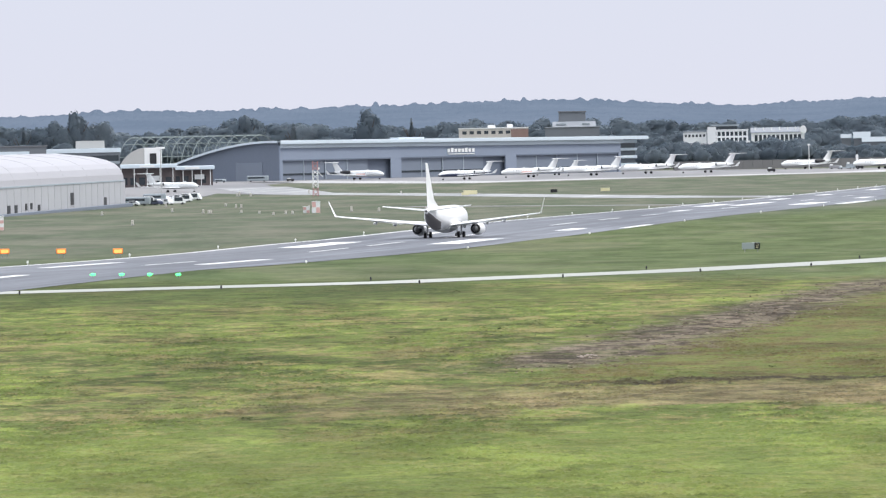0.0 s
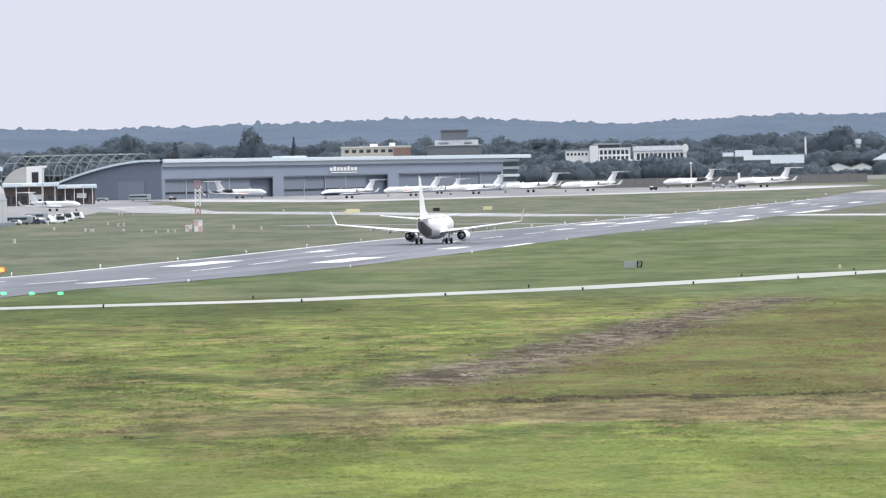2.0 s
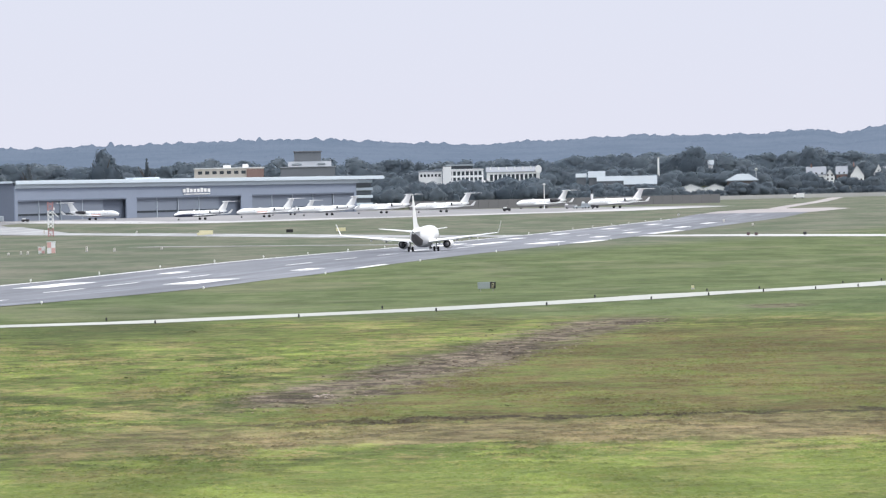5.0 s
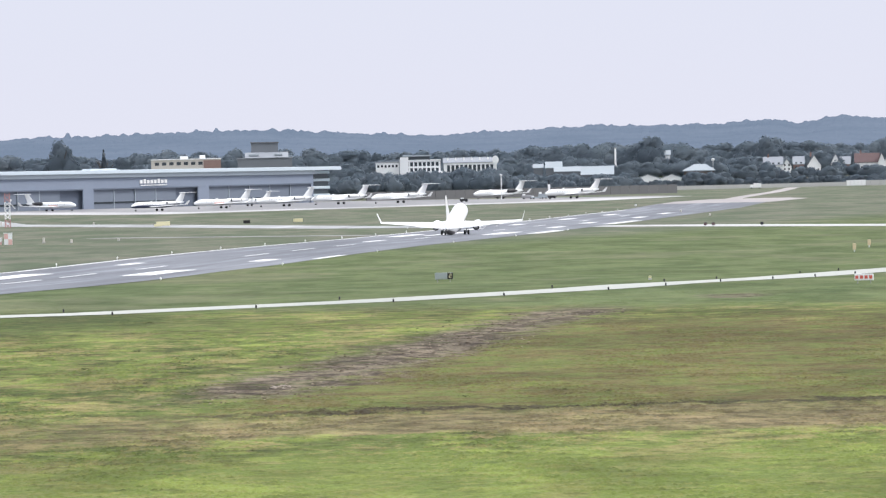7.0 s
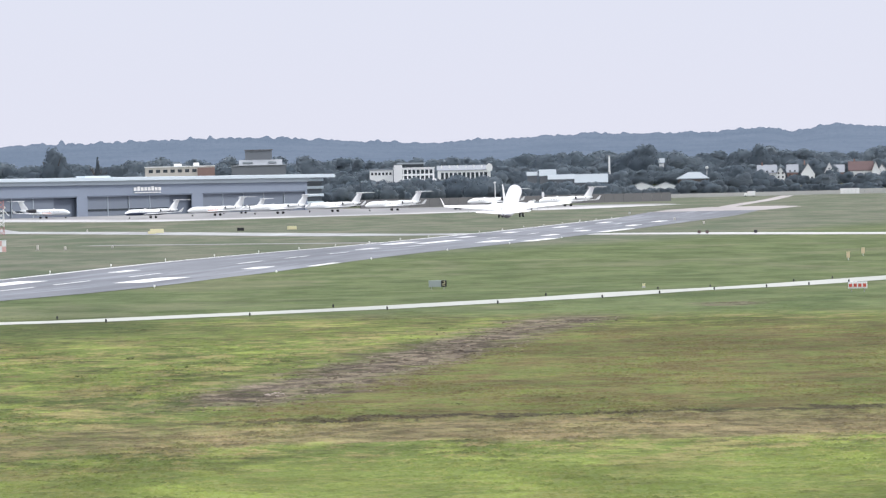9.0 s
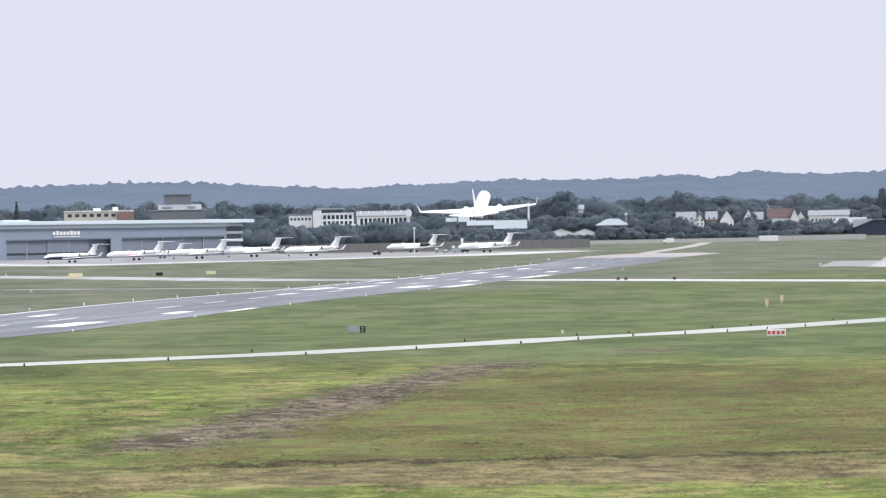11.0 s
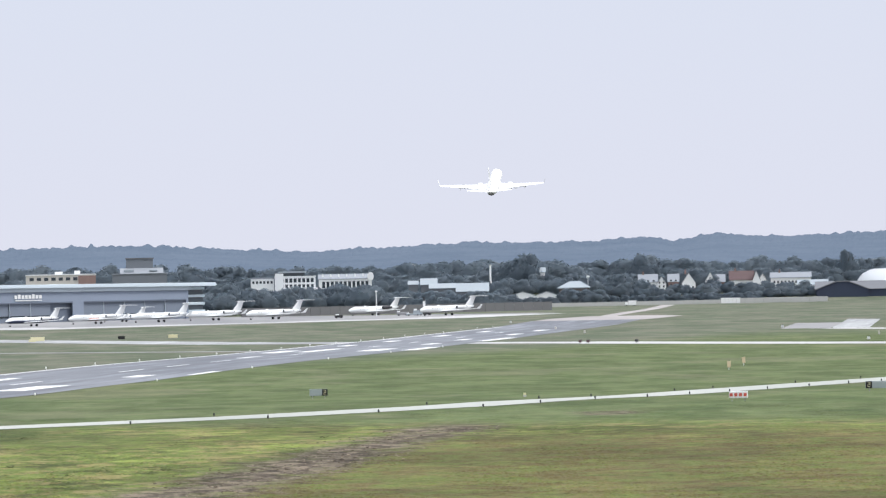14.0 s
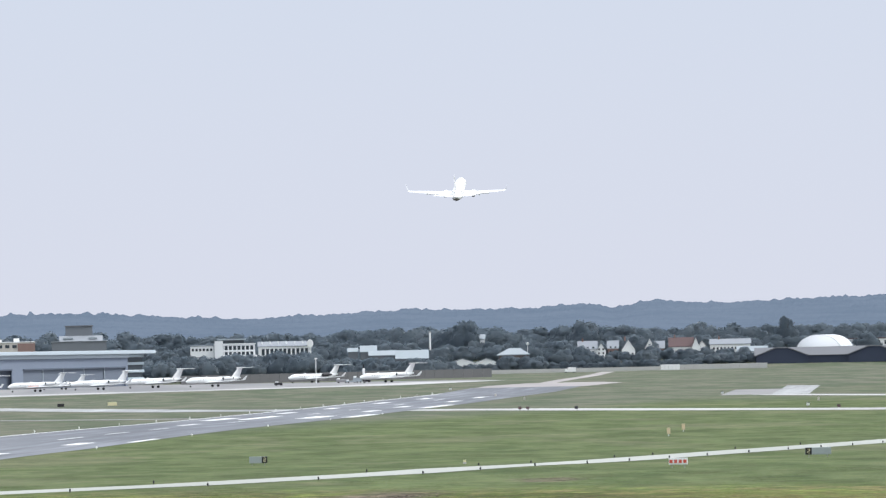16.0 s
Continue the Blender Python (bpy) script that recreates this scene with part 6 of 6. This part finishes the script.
for x, y, w, h, paint, lab in ((176, 2650, 5.5, 2.2, M_GREYMETAL, "grey ground power unit beside a jet"), (182.5, 2645, 4.2, 3.0, M_SHEET, "white service truck box beside a jet"), (187, 2650, 3.4, 2.0, M_DARKMETAL, "dark tow tractor beside a jet"),
                               (179.5, 2632, 6.5, 1.3, M_SHEET, "low white steps trailer on the apron"), (142.4, 2560, 3.4, 1.8, M_DARKMETAL, "dark tow tractor with a white cab"), (-66, 2590, 3.2, 1.5, M_DARKMETAL, "dark tow tractor by the hangar")):
    c = thing("ground_equipment", pose(x, y, gz(y) + 0.03, 0, 0, rng.uniform(-20, 20)), lab, "equipment")
    part("body", boxes((-w / 2, w / 2, -1.0, 1.0, 0.35, h * 0.75), bevel=0.12), paint, c)
    part("cab", boxes((-w / 2 + 0.3, -w / 2 + 1.6, -0.8, 0.8, h * 0.75, h), bevel=0.1), M_RENDER, c)
    for a in (-w * 0.3, w * 0.3):
        for q in (-0.9, 0.9):
            part("wheel", wheel_mesh(0.35, 0.25), M_TYRE, c, smooth=True, m=pose(a, q, 0.35))


# ---- long grass of the near field ----
def tufts():
    """Low mounds of grass, each a little cone with four sides."""
    g = np.random.default_rng(8)
    n = 90000
    y = 212 + 420 * g.random(n) ** 1.3
    az = np.radians(-4.8 + 14.4 * g.random(n))
    x = np.tan(az) * y
    hgt = g.uniform(0.02, 0.07, n) * (1 + 0.6 * np.sin(x * 0.35 + 2 * np.sin(y * 0.05)))
    off = x - (6.1 + (y - 367) * 0.184)
    hgt[(np.abs(off) < 4.0) & (y > 360) & (y < 575)] *= 0.35
    line = np.interp(x, (-120, -43.7, -4.9, 24, 49, 72, 93.5, 110, 137), (566, 584, 594, 620, 654, 700, 757, 800, 862))
    hgt *= 1 - 0.6 * ease(y, 430, 540)
    hgt[np.abs(y - line) < 22] = -0.05
    z = ground_z(x, y)
    r = g.uniform(0.1, 0.34, n)
    turn = g.uniform(0, 2 * np.pi, n)
    ring = [np.stack([x + r * np.cos(turn + q), y + r * np.sin(turn + q) * 1.6, z - 0.02], 1) for q in (0, 1.4, 3.0, 4.6)]
    tip = np.stack([x + g.uniform(-0.08, 0.08, n), y + g.uniform(-0.1, 0.1, n), z + hgt], 1)
    v = np.stack(ring + [tip], 1).reshape(-1, 3)
    base = np.arange(n) * 5
    f = np.stack([np.stack([base + q, base + (q + 1) % 4, base + 4], 1) for q in range(4)], 1).reshape(-1, 3)
    me = bpy.data.meshes.new("grass_tufts")
    me.from_pydata(v.tolist(), [], f.tolist())
    me.materials.append(M_GRASS)
    for p in me.polygons:
        p.use_smooth = True
    lean = np.concatenate([np.stack([np.cos(turn + q), np.sin(turn + q), 2.2 + 0 * turn], 1)[:, None] for q in (0, 1.4, 3.0, 4.6)] + [np.tile([[[0.0, -0.2, 1.0]]], (n, 1, 1))], 1).reshape(-1, 3)
    me.normals_split_custom_set_from_vertices((lean / np.linalg.norm(lean, axis=1)[:, None]).tolist())
    tagged(new("grass_tufts", me), "uneven long grass tufts in green and straw", "grass", kind="stuff")


tufts()


M_STONE = plain("pale_brown_stone", (0.33, 0.28, 0.235), 0.85, 0, 0.6, 5, 0.2)


M_WEED = plain("dark_weed_leaves", (0.07, 0.085, 0.03), 0.9, 0, 0.8, 6, 0.3)


def rubble():
    r = random.Random(3)
    s = thing("rubble_heap", pose(9.0, 380, float(ground_z(9.0, 380.0))), "small heap of pale broken stones on bare earth", "rubble")
    for i in range(10):
        bm = bmesh.new()
        bmesh.ops.create_icosphere(bm, subdivisions=1, radius=r.uniform(0.08, 0.22))
        for v in bm.verts:
            v.co *= r.uniform(0.75, 1.2)
            v.co.z *= 0.6
        part("stone", bm, M_STONE, s, m=pose(r.uniform(-0.8, 0.8), r.uniform(-2.5, 2.5), 0.04))


rubble()


def clods():
    """Loose lumps of earth along the bare track."""
    g = random.Random(21)
    bm = bmesh.new()
    bmesh.ops.create_icosphere(bm, subdivisions=1, radius=1.0)
    ball = [v.co.copy() for v in bm.verts]
    tri = [[v.index for v in f.verts] for f in bm.faces]
    bm.free()
    vs, fs = [], []
    for i in range(700):
        y = g.uniform(356, 560)
        x = 6.1 + (y - 367) * 0.184 + g.gauss(0, 3.2) + 1.5 * math.sin(y * 0.07)
        r = g.uniform(0.04, 0.12) * (1.8 if g.random() < 0.06 else 1)
        z = float(ground_z(x, y))
        base = len(vs)
        vs += [(x + p.x * r * g.uniform(0.8, 1.6), y + p.y * r * g.uniform(0.8, 1.4), z + p.z * r * g.uniform(0.4, 0.7)) for p in ball]
        fs += [[base + q for q in f] for f in tri]
    k = Nodes("loose_earth", 0.95, 0, 0.1)
    o = k.n.new("ShaderNodeNewGeometry")
    col = k.mix(k.step(o.outputs["Random Per Island"], 0.3, 1.0), (0.07, 0.056, 0.043), (0.26, 0.215, 0.165))
    me = bpy.data.meshes.new("earth_clods")
    me.from_pydata(vs, [], fs)
    me.materials.append(k.done(col))
    tagged(new("earth_clods", me), "loose brown lumps of earth on a bare track", "earth", kind="stuff")


clods()
for k in range(9):
    x, y = RNG.uniform(-25, 45), RNG.uniform(240, 560)
    c = thing("weed_clump", pose(x, y, float(ground_z(x, y))), "low dark weed clump in the grass", "plant", "weed clumps")
    bm = bmesh.new()
    for i in range(14):
        a, l = RNG.uniform(0, 6.3), RNG.uniform(0.1, 0.45)
        bmesh.ops.create_icosphere(bm, subdivisions=1, radius=RNG.uniform(0.03, 0.07), matrix=Matrix.Translation((l * math.cos(a), 2.0 * l * math.sin(a), RNG.uniform(0.0, 0.12))) @ Matrix.Diagonal((1.6, 1.2, 0.6, 1)))
    part("leaves", bm, M_WEED, c)
RED_MARKS = [(142.9, 1482, M_TILE, "low red-brown guard light beside the taxiway"), (144.4, 1477, M_TILE, "low red-brown guard light beside the taxiway"), (154.9, 1461, M_DARKMETAL, "low dark guard light beside the taxiway"),
             (202.5, 1342, M_TILE, "low red-brown guard light beside the taxiway"), (204.6, 1405, M_RENDER, "low white marker light beside the taxiway"), (239.8, 1831, M_RENDER, "low white marker light on the far grass"),
             (187.1, 2209, M_RENDER, "low white marker light by the runway"), (63.2, 728, M_YELLOW, "low yellow marker light beside the taxiway")]
for x, y, paint, lab in RED_MARKS:
    c = thing("guard_light", pose(x, y, gz(y), 0, 0, facing(x, y)), lab, "marker", "low guard lights")
    q = 0.35 if y < 800 else 0.8
    part("case", boxes((-0.5 * q, 0.5 * q, -0.3 * q, 0.3 * q, 0.2, 0.2 + 0.75 * q), bevel=0.08 * q), paint, c)
    part("hood", boxes((-0.56 * q, 0.56 * q, -0.38 * q, 0.3 * q, 0.2 + 0.75 * q, 0.2 + 0.83 * q)), M_DARKMETAL if y > 800 else paint, c)
    part("foot", boxes((-0.2, 0.2, -0.2, 0.2, 0, 0.2)), M_CONCRETE, c)

# the dull screen wall that closes the apron before the trees
w = thing("screen_wall", pose(0, 0, 0), "low dull grey-brown screen wall behind the jets", "wall")
M_SCREEN = plain("grey_brown_screen_boards", (0.165, 0.165, 0.17), 0.8, 0, 0.1, 1, 0.12, each=0.03)
screen = mesh_of("screen_panel", boxes((-2.45, 2.45, -0.12, 0.12, 0, 4.2), bevel=0.03), M_SCREEN)
for i in range(32):
    sx0, sy0 = 112 + i * 4.75, 2800 + i * 1.6
    piece("screen_panel", screen, w, pose(sx0, sy0, gz(sy0) - 0.05, 0, 0, 18.6))


motions()
